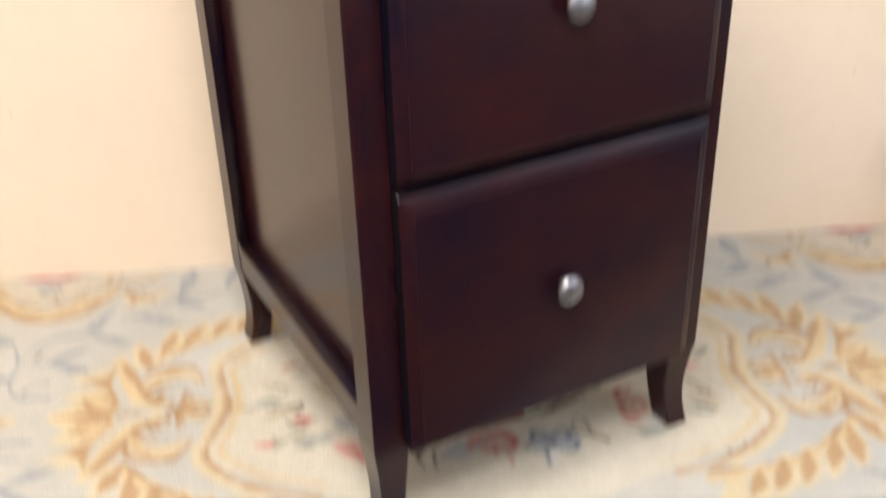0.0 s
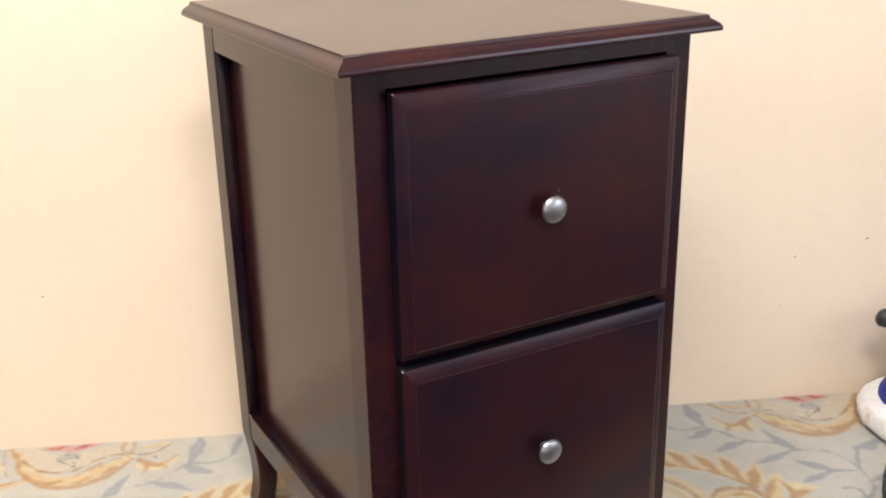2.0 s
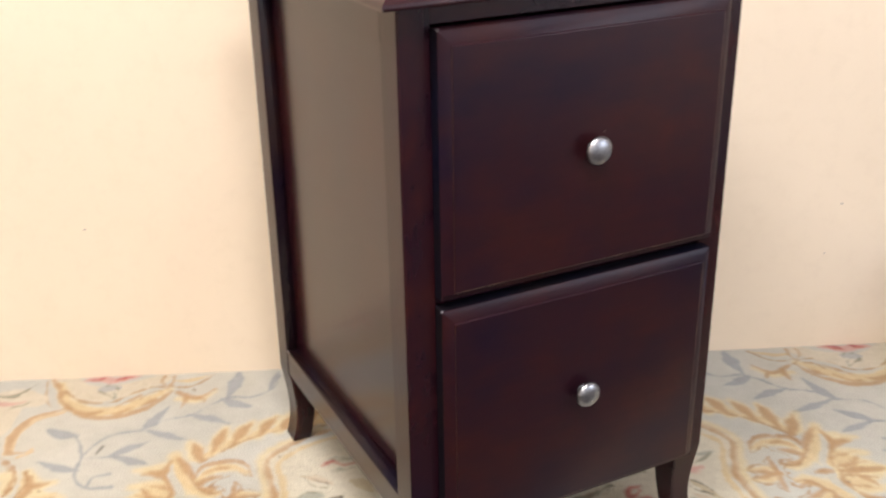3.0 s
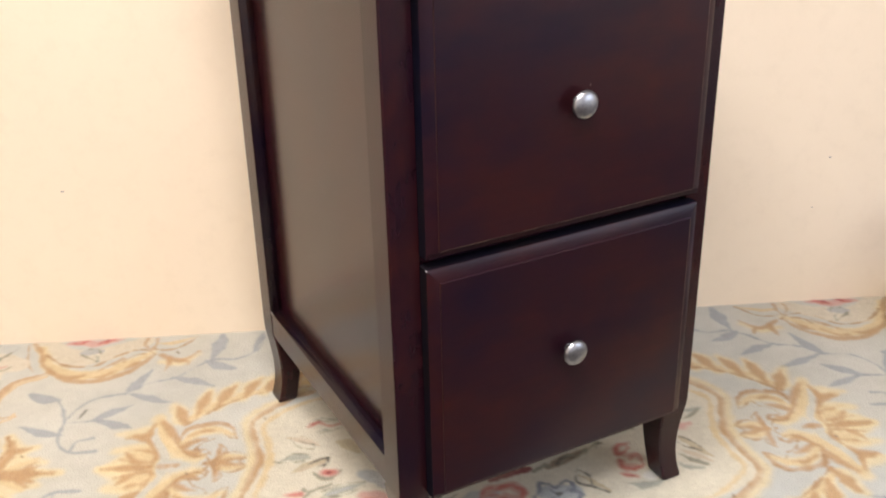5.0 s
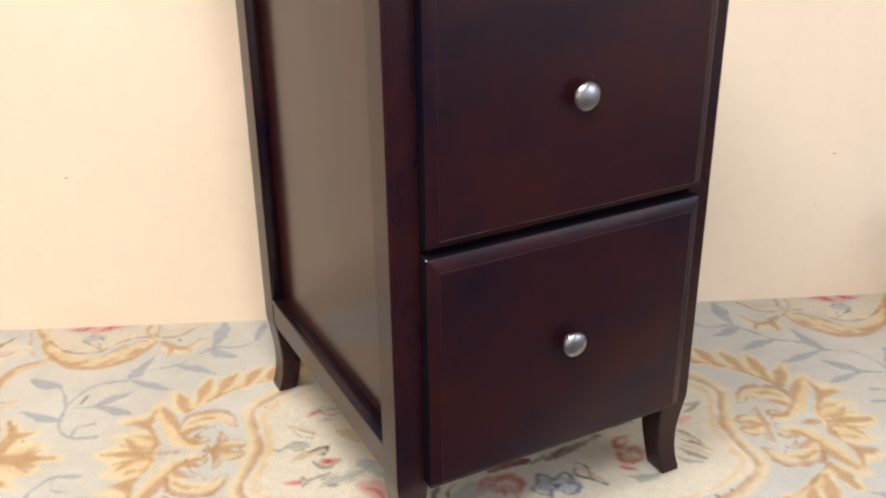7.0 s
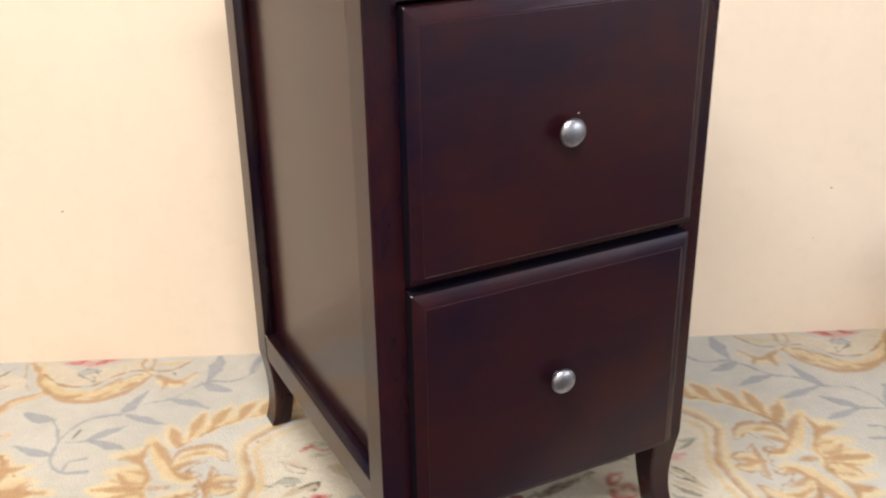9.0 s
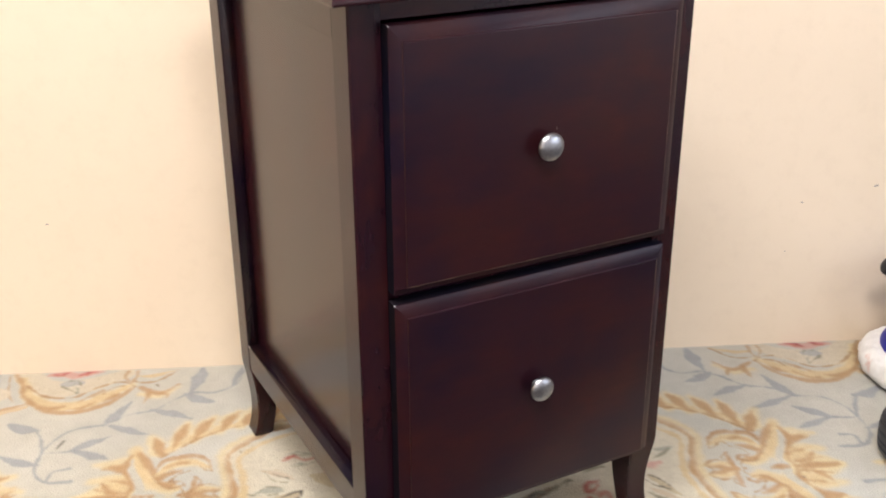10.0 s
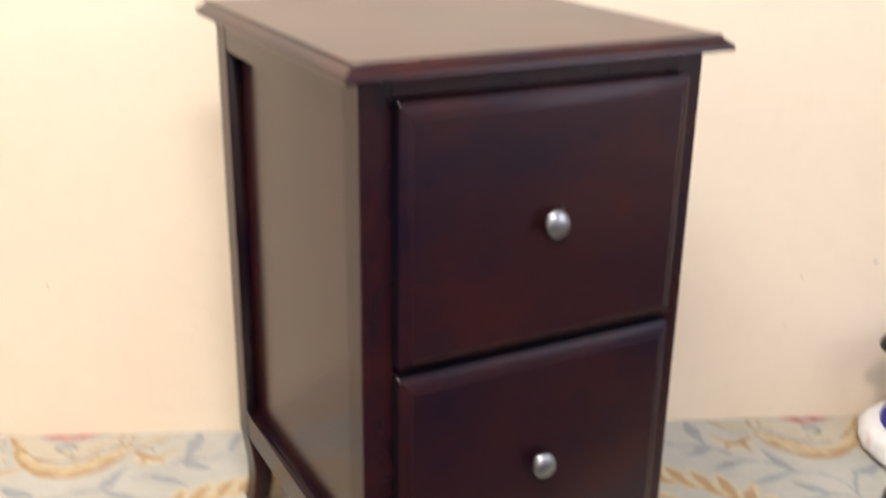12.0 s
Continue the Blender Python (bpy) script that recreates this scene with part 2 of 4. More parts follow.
window = thing("window_1", ROOM @ pose(RIGHT, 0, 0), "tall white framed window letting in daylight", "window", kind="structure")
bm = box((0.06, v0, z0), (0.10, v0 + 0.03, z1), 0.003)
for lo, hi in (((v1 - 0.03, z0), (v1, z1)), ((v0 + 0.03, z0), (v1 - 0.03, z0 + 0.03)), ((v0 + 0.03, z1 - 0.03), (v1 - 0.03, z1))):
    add_box(bm, (0.06, lo[0], lo[1]), (0.10, hi[0], hi[1]), 0.003)
part("window_frame", bm, ENAMEL, window)
pane = part("pane", box((0.080, v0 + 0.03, z0 + 0.03), (0.084, v1 - 0.03, z1 - 0.03)), GLASS, window)
pane.visible_shadow = False

for u, v, wide, deep, watts in CEILING_LIGHTS:
    fixture = thing("ceiling_light", ROOM @ pose(u, v, HIGH), "flat white ceiling light panel, switched on", "ceiling light", group="ceiling lights")
    fx, fy = wide / 2 + 0.01, deep / 2 + 0.01
    bm = box((-fx - 0.04, -fy - 0.04, -0.022), (-fx, fy + 0.04, 0), 0.003)
    for lo, hi in (((fx, -fy - 0.04), (fx + 0.04, fy + 0.04)), ((-fx, -fy - 0.04), (fx, -fy)), ((-fx, fy), (fx, fy + 0.04))):
        add_box(bm, (*lo, -0.022), (*hi, 0), 0.003)
    part("frame", bm, ENAMEL, fixture)
    part("diffuser", box((-fx + 0.001, -fy + 0.001, -0.012), (fx - 0.001, fy - 0.001, -0.002)), DIFFUSER, fixture, "glowing white diffuser")


# ---------------------------------------------------------------- the filing cabinet
W, D = 0.4355, 0.4875
POST_X, POST_Y = 0.036, 0.041
UNDER = 0.7640
cabinet = thing("filing_cabinet", Matrix(), "two-drawer filing cabinet of dark cherry-stained wood with small flared feet", "filing cabinet")


def frame_ring(out_x, out_front, out_back, z):
    return [(-out_x, -out_front, z), (W + out_x, -out_front, z), (W + out_x, D + out_back, z), (-out_x, D + out_back, z)]


# moulded top: (overhang, height), from the underside up over the nose to the flat
EDGE = ((0.000, -0.0010), (0.0224, 0.0), (0.0240, 0.0005), (0.0247, 0.0020), (0.0247, 0.0045), (0.0239, 0.0068), (0.0221, 0.0089), (0.0192, 0.0112), (0.0162, 0.0132),
        (0.0143, 0.0145), (0.0136, 0.0152), (0.0133, 0.0170), (0.0126, 0.0183), (0.0110, 0.0190))
EDGE = [(o, UNDER + z) for o, z in EDGE]
bm = loft([frame_ring(o, o, 0.3 * o, z) for o, z in EDGE])
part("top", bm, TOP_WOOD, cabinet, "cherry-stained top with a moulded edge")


def post(flip_x, flip_y, name):
    """A corner post with a foot that curves in and out again."""
    rings = []
    for z in (0.0, 0.0015, 0.005, 0.012, 0.025, 0.04, 0.055, 0.07, 0.085, 0.1, 0.112, 0.122, 0.13, 0.2, 0.4, 0.6, UNDER):
        s = min(1.0, z / 0.126)
        tuck = 0.0 if z >= 0.126 else 0.0074 * math.sin(math.pi * s ** 0.8) - 0.0006 * (1 - s)
        inner = 0.0 if z >= 0.126 else 0.005 * (1 - s) ** 1.5 - 0.005 * s * s - 0.0030 * math.sin(math.pi * s)
        x0, x1 = tuck, POST_X - inner
        y0, y1 = tuck, POST_Y + 0.004 * s * (z < 0.126) - inner
        c = 0.0022
        e = c if z < 0.126 else 0.0004
        ring = [(x0 + c, y0), (x1 - e, y0), (x1, y0 + e), (x1, y1 - e), (x1 - e, y1), (x0 + e, y1), (x0, y1 - e), (x0, y0 + c)]
        at_edge = {0.0: 0.84, 0.0015: 0.94}.get(z, 1.0)
        ring = [((x - (x0 + x1) / 2) * at_edge + (x0 + x1) / 2, (y - (y0 + y1) / 2) * at_edge + (y0 + y1) / 2) for x, y in ring]
        rings.append([(W - x if flip_x else x, D - y if flip_y else y, z) for x, y in ring])
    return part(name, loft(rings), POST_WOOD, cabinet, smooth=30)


for fx in (0, 1):
    for fy in (0, 1):
        post(fx, fy, "leg_post")

# side frames: rails, a bead moulding round the recess, and the recessed panel
RAIL_LO, RAIL_HI, HEAD_LO = 0.127, 0.168, 0.7205
RECESS = 0.0188


def mirror_x(bm):
    bmesh.ops.scale(bm, vec=(-1, 1, 1), verts=bm.verts)
    bmesh.ops.translate(bm, vec=(W, 0, 0), verts=bm.verts)
    return bm


def bead(a, b, inward):
    """A rounded moulding strip on the inside of a side frame, from a to b; inward points into the recess."""
    a, b, inward = Vector(a), Vector(b), Vector(inward)
    prof = ((0.0010, -0.0004), (0.0014, 0.0002), (0.0098, 0.0002), (0.0101, 0.0009), (0.0107, 0.0012), (RECESS + 0.002, 0.0013), (RECESS + 0.002, -0.0004))
    along = (b - a).normalized()
    rings = []
    for end, sign in ((a, 1), (b, -1)):
        rings.append([end + Vector((x, 0, 0)) + inward * h + along * sign * h for x, h in prof])
    return loft(rings)


Y0, Y1 = POST_Y, D - POST_Y
for side in (0, 1):
    place = mirror_x if side else (lambda b: b)
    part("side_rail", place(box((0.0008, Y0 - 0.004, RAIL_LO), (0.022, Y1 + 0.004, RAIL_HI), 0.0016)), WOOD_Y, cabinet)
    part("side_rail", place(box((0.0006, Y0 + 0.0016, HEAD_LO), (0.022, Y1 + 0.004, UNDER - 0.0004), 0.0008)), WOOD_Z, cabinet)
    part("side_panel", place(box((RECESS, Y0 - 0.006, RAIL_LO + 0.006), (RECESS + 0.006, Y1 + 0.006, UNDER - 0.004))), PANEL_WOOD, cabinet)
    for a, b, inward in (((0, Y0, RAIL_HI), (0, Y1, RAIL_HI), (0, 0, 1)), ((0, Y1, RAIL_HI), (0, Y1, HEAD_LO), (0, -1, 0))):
        part("panel_moulding", place(bead(a, b, inward)), LEDGE_SHADE, cabinet, smooth=10)

# painted glint where the mouldings of the recess meet
fleck = turned(((0.0001, 0.0), (0.5, 0.0), (0.4, 0.4), (0.0001, 0.5)), 10)
fleck.transform(pose(0.0012, Y1 - 0.0030, RAIL_HI + 0.0001) @ Matrix.Diagonal((0.0022, 0.0075, 0.0016, 1)))
part("glint_nick", fleck, SCUFF_GLINT, cabinet, "pale painted glint")

# painted glint on the front corner of the top
fleck = turned(((0.0001, 0.0), (0.5, 0.0), (0.4, 0.4), (0.0001, 0.5)), 10)
fleck.transform(pose(-0.0236, -0.0236, UNDER + 0.0024, 90, 0, -45) @ Matrix.Diagonal((0.0022, 0.0030, 0.0020, 1)))
part("glint_nick", fleck, SCUFF_GLINT, cabinet, "pale painted glint")

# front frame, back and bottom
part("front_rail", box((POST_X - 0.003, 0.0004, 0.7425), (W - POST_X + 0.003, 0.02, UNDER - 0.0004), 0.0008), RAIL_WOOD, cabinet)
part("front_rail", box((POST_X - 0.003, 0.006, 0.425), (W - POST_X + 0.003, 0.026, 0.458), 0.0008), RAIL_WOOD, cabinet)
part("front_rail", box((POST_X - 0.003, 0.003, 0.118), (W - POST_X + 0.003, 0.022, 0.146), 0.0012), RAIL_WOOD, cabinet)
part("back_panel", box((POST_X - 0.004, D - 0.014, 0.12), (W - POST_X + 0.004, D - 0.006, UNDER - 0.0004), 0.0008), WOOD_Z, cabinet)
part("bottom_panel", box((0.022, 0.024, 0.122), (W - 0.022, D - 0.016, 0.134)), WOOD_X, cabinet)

# drawer fronts with an ogee edge round a raised field, and their knobs
CHAMFER = ((0.0, 0.0025), (0.0, -0.0142), (0.0003, -0.0150), (0.0010, -0.0154), (0.0122, -0.0202), (0.0126, -0.0203), (0.0129, -0.0214), (0.0134, -0.0219), (0.0142, -0.0221))
UNDERCUT = (0.0, 0.0, 0.0045, 0.0067, 0.0089, 0.0092, 0.0094, 0.0098, 0.0104)
DRAWER_X = (0.0365, 0.4050)


def knob_body():
    bm = turned(((0.0001, 0.0), (0.0062, 0.0), (0.0063, 0.0007), (0.0054, 0.0014), (0.0040, 0.0022), (0.0034, 0.0060), (0.0036, 0.0140), (0.0060, 0.0150),
                 (0.0120, 0.0145), (0.0148, 0.0130), (0.0156, 0.0127), (0.0160, 0.0137), (0.0157, 0.0156), (0.0142, 0.0176), (0.0110, 0.0193), (0.0072, 0.0203), (0.0032, 0.0208), (0.0001, 0.0209)), 44)
    bmesh.ops.rotate(bm, cent=(0, 0, 0), matrix=Matrix.Rotation(radians(90), 3, "X"), verts=bm.verts)
    for f in bm.faces:
        f.material_index = 1 if -0.0136 < f.calc_center_median().y < -0.0012 else 0
    return bm


DRAWERS = []
for z0, z1, knob_z in ((0.4454, 0.7395, 0.5960), (0.1270, 0.4330, 0.2900)):
    x0, x1 = DRAWER_X
    bm = loft([[(x0 + i, y, z0 + low), (x1 - i, y, z0 + low), (x1 - i, y, z1 - 1.2 * i), (x0 + i, y, z1 - 1.2 * i)] for (i, y), low in zip(CHAMFER, UNDERCUT)])
    for f in bm.faces:
        mid = f.calc_center_median()
        step = len(f.verts) == 4 and -0.0216 < mid.y < -0.0204
        rim = len(f.verts) == 4 and -0.02205 < mid.y < -0.0204 and mid.x > x0 + 0.05 and mid.z < z1 - 0.05
        f.material_index = 1 if rim else 2 if step and mid.x < x0 + 0.05 else 0
        # edge faces in the gaps get the painted shade, bar the topmost
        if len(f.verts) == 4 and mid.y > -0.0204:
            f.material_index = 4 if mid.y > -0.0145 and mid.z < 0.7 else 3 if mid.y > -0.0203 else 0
    drawer = part("drawer_front", bm, [DRAWER_WOOD, PALE_EDGE, RED_EDGE, MOULDING_WOOD, EDGE_SHADE], cabinet, "cherry-stained drawer front with a moulded edge", 25)
    DRAWERS.append(drawer)
    knob = part("knob", knob_body(), [NICKEL, SHADED_NICKEL], drawer, "round satin nickel knob", 50)
    knob.location = (0.2195, -0.0218, knob_z - 0.0028)


# ---------------------------------------------------------------- the rug
# The pattern is dyed into the wool: every dab is a soft stroke in the rug's own plane (along the wall, away from it),
# repeated over the halves or quarters of the design.
GROUND, CREAM, IVORY = (0.545, 0.528, 0.455), (0.64, 0.560, 0.415), (0.64, 0.585, 0.452)
HALO, FILL, SHADE, RUSSET = (0.70, 0.572, 0.325), (0.64, 0.490, 0.275), (0.475, 0.298, 0.150), (0.41, 0.255, 0.130)
LINE = (0.55, 0.40, 0.245)
GOLD, AMBER, SAND, TAN, BROWN = (0.62, 0.46, 0.27), (0.50, 0.33, 0.18), (0.57, 0.46, 0.33), (0.50, 0.41, 0.26), (0.24, 0.17, 0.11)
SLATE, ASH, OLIVE, SAGE, DARK = (0.345, 0.358, 0.358), (0.42, 0.42, 0.40), (0.27, 0.255, 0.18), (0.37, 0.37, 0.30), (0.10, 0.09, 0.075)
RED, CORAL, PINK, WINE = (0.50, 0.13, 0.10), (0.53, 0.31, 0.245), (0.61, 0.35, 0.285), (0.24, 0.06, 0.055)
INDIGO, SKY, WHITE = (0.19, 0.205, 0.235), (0.37, 0.39, 0.40), (0.68, 0.65, 0.58)
AXIS_U, AXIS_V = 0.006, 0.379


def steps_between(stops):
    """Even steps from stop to stop: (start, end, step) triples."""
    out = [np.arange(a, b - 1e-6, d) for a, b, d in stops]
    return np.concatenate([*out, [stops[-1][1]]])


RUG_U = steps_between(((-1.36, -0.88, 0.02), (-0.88, 0.80, 0.0025), (0.80, 1.36, 0.02)))
RUG_V = steps_between(((-0.0005, 0.7095, 0.0025),))
GU, GV = np.meshgrid(RUG_U, RUG_V)
SHAPE = GU.shape


def field_noise(scale, seed):
    """Smooth noise over the rug, about -1 to 1, with cells of that many metres."""
    rng = np.random.default_rng(seed)
    table = rng.uniform(-1, 1, (256, 256))
    x, y = (GU + 3) / scale, (GV + 3) / scale
    i, j = np.floor(x).astype(int), np.floor(y).astype(int)
    fx, fy = x - i, y - j
    fx, fy = fx * fx * (3 - 2 * fx), fy * fy * (3 - 2 * fy)
    pick = lambda a, b: table[a % 256, b % 256]
    return (pick(i, j) * (1 - fx) + pick(i + 1, j) * fx) * (1 - fy) + (pick(i, j + 1) * (1 - fx) + pick(i + 1, j + 1) * fx) * fy


WOBBLE = 0.0022 * field_noise(0.016, 1) + 0.0014 * field_noise(0.006, 2)
THREAD = field_noise(0.004, 3)
DYE = np.zeros((*SHAPE, 3)) + GROUND
DYE *= (1 + 0.05 * field_noise(0.11, 4) + 0.035 * field_noise(0.03, 5))[..., None]
DYE *= 1 + field_noise(0.16, 10)[..., None] * np.array((-0.03, 0.0, 0.05))


def lay(color, alpha, where=np.s_[:, :]):
    shade = np.array(color) * (1 + 0.05 * THREAD[where] + 0.04 * WOBBLE[where] / 0.003)[..., None]
    DYE[where] = DYE[where] * (1 - alpha[..., None]) + shade * alpha[..., None]


def line_through(points, count=9):
    return [(p.x, p.y) for p in smooth_line([(u, v, 0) for u, v in points], count)]


def dab(repeat, color, widths, *points):
    """A soft stroke through the points; widths in millimetres along it. repeat: N once, U both halves, Q all quarters."""
    ways = {"N": ((1, 1),), "U": ((1, 1), (-1, 1)), "Q": ((1, 1), (-1, 1), (1, -1), (-1, -1))}[repeat]
    base = line_through(points)
    most = max(widths) / 2000 + 0.009
    for su, sv in ways:
        line = [(u if su > 0 else 2 * AXIS_U - u, v if sv > 0 else 2 * AXIS_V - v) for u, v in base]
        us, vs = [p[0] for p in line], [p[1] for p in line]
        c0, c1 = np.searchsorted(RUG_U, (min(us) - most, max(us) + most))
        r0, r1 = np.searchsorted(RUG_V, (min(vs) - most, max(vs) + most))
        if c0 >= c1 or r0 >= r1:
            continue
        where = np.s_[r0:r1, c0:c1]
        x, y = GU[where], GV[where]
        best = np.full(x.shape, 9.0)
        for k, ((ax, ay), (bx, by)) in enumerate(zip(line, line[1:])):
            dx, dy = bx - ax, by - ay
            t = np.clip(((x - ax) * dx + (y - ay) * dy) / (dx * dx + dy * dy + 1e-12), 0, 1)
            along = (k + t) / (len(line) - 1) * (len(widths) - 1)
            half = np.interp(along, range(len(widths)), widths) / 2000
            best = np.minimum(best, np.hypot(x - ax - t * dx, y - ay - t * dy) - half)
        soft = 0.0075 if color is HALO else 0.0045 if color in (SHADE, FILL, LINE, RED, PINK, CORAL) else 0.0026
        alpha = np.clip(0.5 - (best + WOBBLE[where]) / (2 * soft), 0, 1)
        lay(color, (0.8 if color is HALO else 0.9) * alpha * alpha * (3 - 2 * alpha), where)


# the cream field of the medallion: a waisted oval
fu, fv = np.abs(GU - AXIS_U), np.abs(GV - AXIS_V)
inside = 0.352 + 0.020 * np.cos(2 * math.pi * np.clip(fv / 0.18, 0, 1) + math.pi) - np.clip(fv - 0.10, 0, 1) ** 1.5 * 5.2 - fu
lay(IVORY, np.clip(0.5 + (inside + WOBBLE) / 0.006, 0, 1))
# garland by the wall
dab("Q", CREAM, (40, 60, 50, 30), (-0.747, 0.005), (-0.691, 0.057), (-0.629, 0.051), (-0.567, 0.015))
dab("Q", HALO, (12.6, 25.2, 28.8, 28.8, 27.0, 14.4), (-0.745, 0.019), (-0.72, 0.078), (-0.677, 0.113), (-0.624, 0.116), (-0.588, 0.089), (-0.55, 0.053))
dab("Q", FILL, (8, 18, 22, 24, 22, 8), (-0.745, 0.019), (-0.72, 0.078), (-0.677, 0.113), (-0.624, 0.116), (-0.588, 0.089), (-0.551, 0.057))
dab("Q", SHADE, (6.9, 12.6, 12.6, 10.3, 8.0, 4.6), (-0.716, 0.1), (-0.672, 0.132), (-0.625, 0.137), (-0.586, 0.118), (-0.563, 0.094), (-0.548, 0.065))
dab("Q", SHADE, (5.8, 10.3, 10.3, 8.0), (-0.762, 0.003), (-0.743, 0.035), (-0.731, 0.074), (-0.71, 0.101))
dab("Q", RUSSET, (3.0, 3.6, 3.6, 3.6, 3.6, 2.4), (-0.731, 0.044), (-0.701, 0.075), (-0.669, 0.089), (-0.636, 0.086), (-0.608, 0.059), (-0.577, 0.043))
dab("Q", RUSSET, (3.6, 3.6, 3.6), (-0.585, 0.043), (-0.563, 0.045), (-0.544, 0.061))
dab("Q", SHADE, (4.6, 10.3, 3.4), (-0.705, 0.105), (-0.677, 0.121), (-0.651, 0.118))
dab("Q", SHADE, (3.4, 9.2, 3.4), (-0.64, 0.126), (-0.62, 0.123), (-0.6, 0.103))
dab("Q", SHADE, (2.3, 6.9, 2.3), (-0.628, 0.102), (-0.61, 0.084), (-0.595, 0.07))
dab("Q", SHADE, (4.6, 14.9, 4.6), (-0.587, 0.103), (-0.575, 0.093), (-0.566, 0.082))
dab("Q", RUSSET, (2.4, 3.0, 2.4), (-0.593, 0.081), (-0.581, 0.062), (-0.561, 0.056))
dab("Q", FILL, (5, 12, 3), (-0.546, 0.025), (-0.517, 0.024), (-0.479, 0.007))
dab("Q", RUSSET, (3.0, 3.6, 3.6, 2.4), (-0.552, 0.041), (-0.527, 0.048), (-0.504, 0.04), (-0.477, 0.008))
dab("Q", SHADE, (4.6, 5.8, 4.6), (-0.549, 0.006), (-0.548, 0.03), (-0.553, 0.049))
dab("Q", SHADE, (3.4, 4.6, 2.3), (-0.566, 0.005), (-0.567, 0.025), (-0.556, 0.045))
dab("Q", HALO, (12.6, 19.8, 7.2), (-0.528, 0.088), (-0.496, 0.093), (-0.468, 0.069))
dab("Q", SHADE, (8.0, 11.5, 4.6), (-0.533, 0.065), (-0.516, 0.081), (-0.519, 0.116))
dab("Q", SHADE, (10.3, 10.3, 2.3), (-0.516, 0.081), (-0.492, 0.086), (-0.469, 0.058))
dab("Q", SHADE, (6.9, 9.2, 2.3), (-0.496, 0.086), (-0.486, 0.09), (-0.481, 0.102))
dab("Q", SHADE, (2.3, 3.4, 2.3), (-0.772, 0.006), (-0.759, 0.061), (-0.742, 0.096))
# scroll that runs out to the border
dab("Q", CREAM, (40, 70, 60), (-0.773, 0.072), (-0.817, 0.069), (-0.821, 0.158))
dab("Q", GOLD, (11.2, 19.6, 19.6, 16.8), (-0.716, 0.115), (-0.76, 0.134), (-0.778, 0.185), (-0.772, 0.226))
dab("Q", AMBER, (6.5, 11.7, 13.0, 10.4, 5.2), (-0.721, 0.107), (-0.762, 0.127), (-0.778, 0.181), (-0.771, 0.227), (-0.735, 0.229))
dab("Q", GOLD, (7.0, 11.2, 7.0), (-0.752, 0.241), (-0.74, 0.232), (-0.737, 0.219))
dab("Q", OLIVE, (4, 10, 2), (-0.85, 0.052), (-0.816, 0.055), (-0.789, 0.021))
dab("Q", PINK, (12, 10, 3), (-0.842, 0.079), (-0.813, 0.081), (-0.791, 0.075))
dab("Q", OLIVE, (2, 4, 2), (-0.81, 0.092), (-0.792, 0.086), (-0.782, 0.075))
# grey-blue vine and its leaves
dab("Q", SLATE, (4.6, 4.6, 5.8), (-0.651, 0.252), (-0.642, 0.221), (-0.618, 0.191), (-0.569, 0.18))
dab("Q", SLATE, (4.6, 4.6, 4.6, 4.6), (-0.559, 0.163), (-0.529, 0.149), (-0.498, 0.141), (-0.468, 0.109))
dab("Q", SLATE, (4.6, 4.6, 4.6, 3.4), (-0.468, 0.109), (-0.439, 0.089), (-0.4, 0.091), (-0.367, 0.062), (-0.361, 0.016))
dab("Q", SLATE, (3.9, 23.4, 2.6), (-0.572, 0.183), (-0.558, 0.155), (-0.54, 0.111))
dab("Q", SLATE, (3.9, 19.5, 2.6), (-0.564, 0.182), (-0.528, 0.199), (-0.487, 0.216))
dab("Q", SLATE, (3.9, 19.5, 2.6), (-0.502, 0.14), (-0.468, 0.153), (-0.432, 0.172))
dab("Q", SLATE, (5.2, 23.4, 2.6), (-0.453, 0.092), (-0.429, 0.112), (-0.394, 0.124))
dab("Q", SLATE, (5.2, 28.6, 6.5), (-0.444, 0.085), (-0.436, 0.04), (-0.434, 0.005))
dab("Q", SLATE, (3.9, 11.7, 3.9), (-0.376, 0.074), (-0.369, 0.039), (-0.364, 0.007))
dab("Q", SLATE, (5.8, 5.8, 4.6), (-0.651, 0.252), (-0.662, 0.217), (-0.681, 0.183))
dab("Q", SLATE, (5.2, 26.0, 10.4), (-0.673, 0.187), (-0.697, 0.185), (-0.724, 0.167))
dab("Q", SLATE, (3.9, 19.5, 2.6), (-0.61, 0.251), (-0.583, 0.232), (-0.555, 0.214))
dab("Q", SLATE, (3.4, 4.6), (-0.651, 0.255), (-0.599, 0.251))
dab("Q", SLATE, (3.9, 19.5, 2.6), (-0.602, 0.252), (-0.572, 0.266), (-0.542, 0.278))
dab("Q", SLATE, (5.2, 18.2, 2.6), (-0.648, 0.286), (-0.681, 0.278), (-0.716, 0.258))
dab("Q", SLATE, (5.8, 5.8, 5.8, 6.9), (-0.651, 0.252), (-0.651, 0.298), (-0.626, 0.332), (-0.588, 0.333))
dab("Q", SLATE, (3.4, 4.6, 4.6), (-0.625, 0.328), (-0.621, 0.305), (-0.598, 0.3))
# fan of leaves on the long axis
dab("Q", HALO, (12.6, 27.0, 10.8), (-0.504, 0.278), (-0.529, 0.29), (-0.558, 0.293))
dab("Q", HALO, (23.4, 32.4, 16.2), (-0.494, 0.329), (-0.522, 0.333), (-0.554, 0.335))
dab("Q", HALO, (30.6, 36.0, 14.4), (-0.486, 0.358), (-0.524, 0.356), (-0.567, 0.376))
dab("Q", HALO, (18.0, 30.6, 9.0), (-0.492, 0.38), (-0.53, 0.38), (-0.571, 0.379))
dab("Q", FILL, (12, 18, 8), (-0.505, 0.29), (-0.519, 0.302), (-0.545, 0.3))
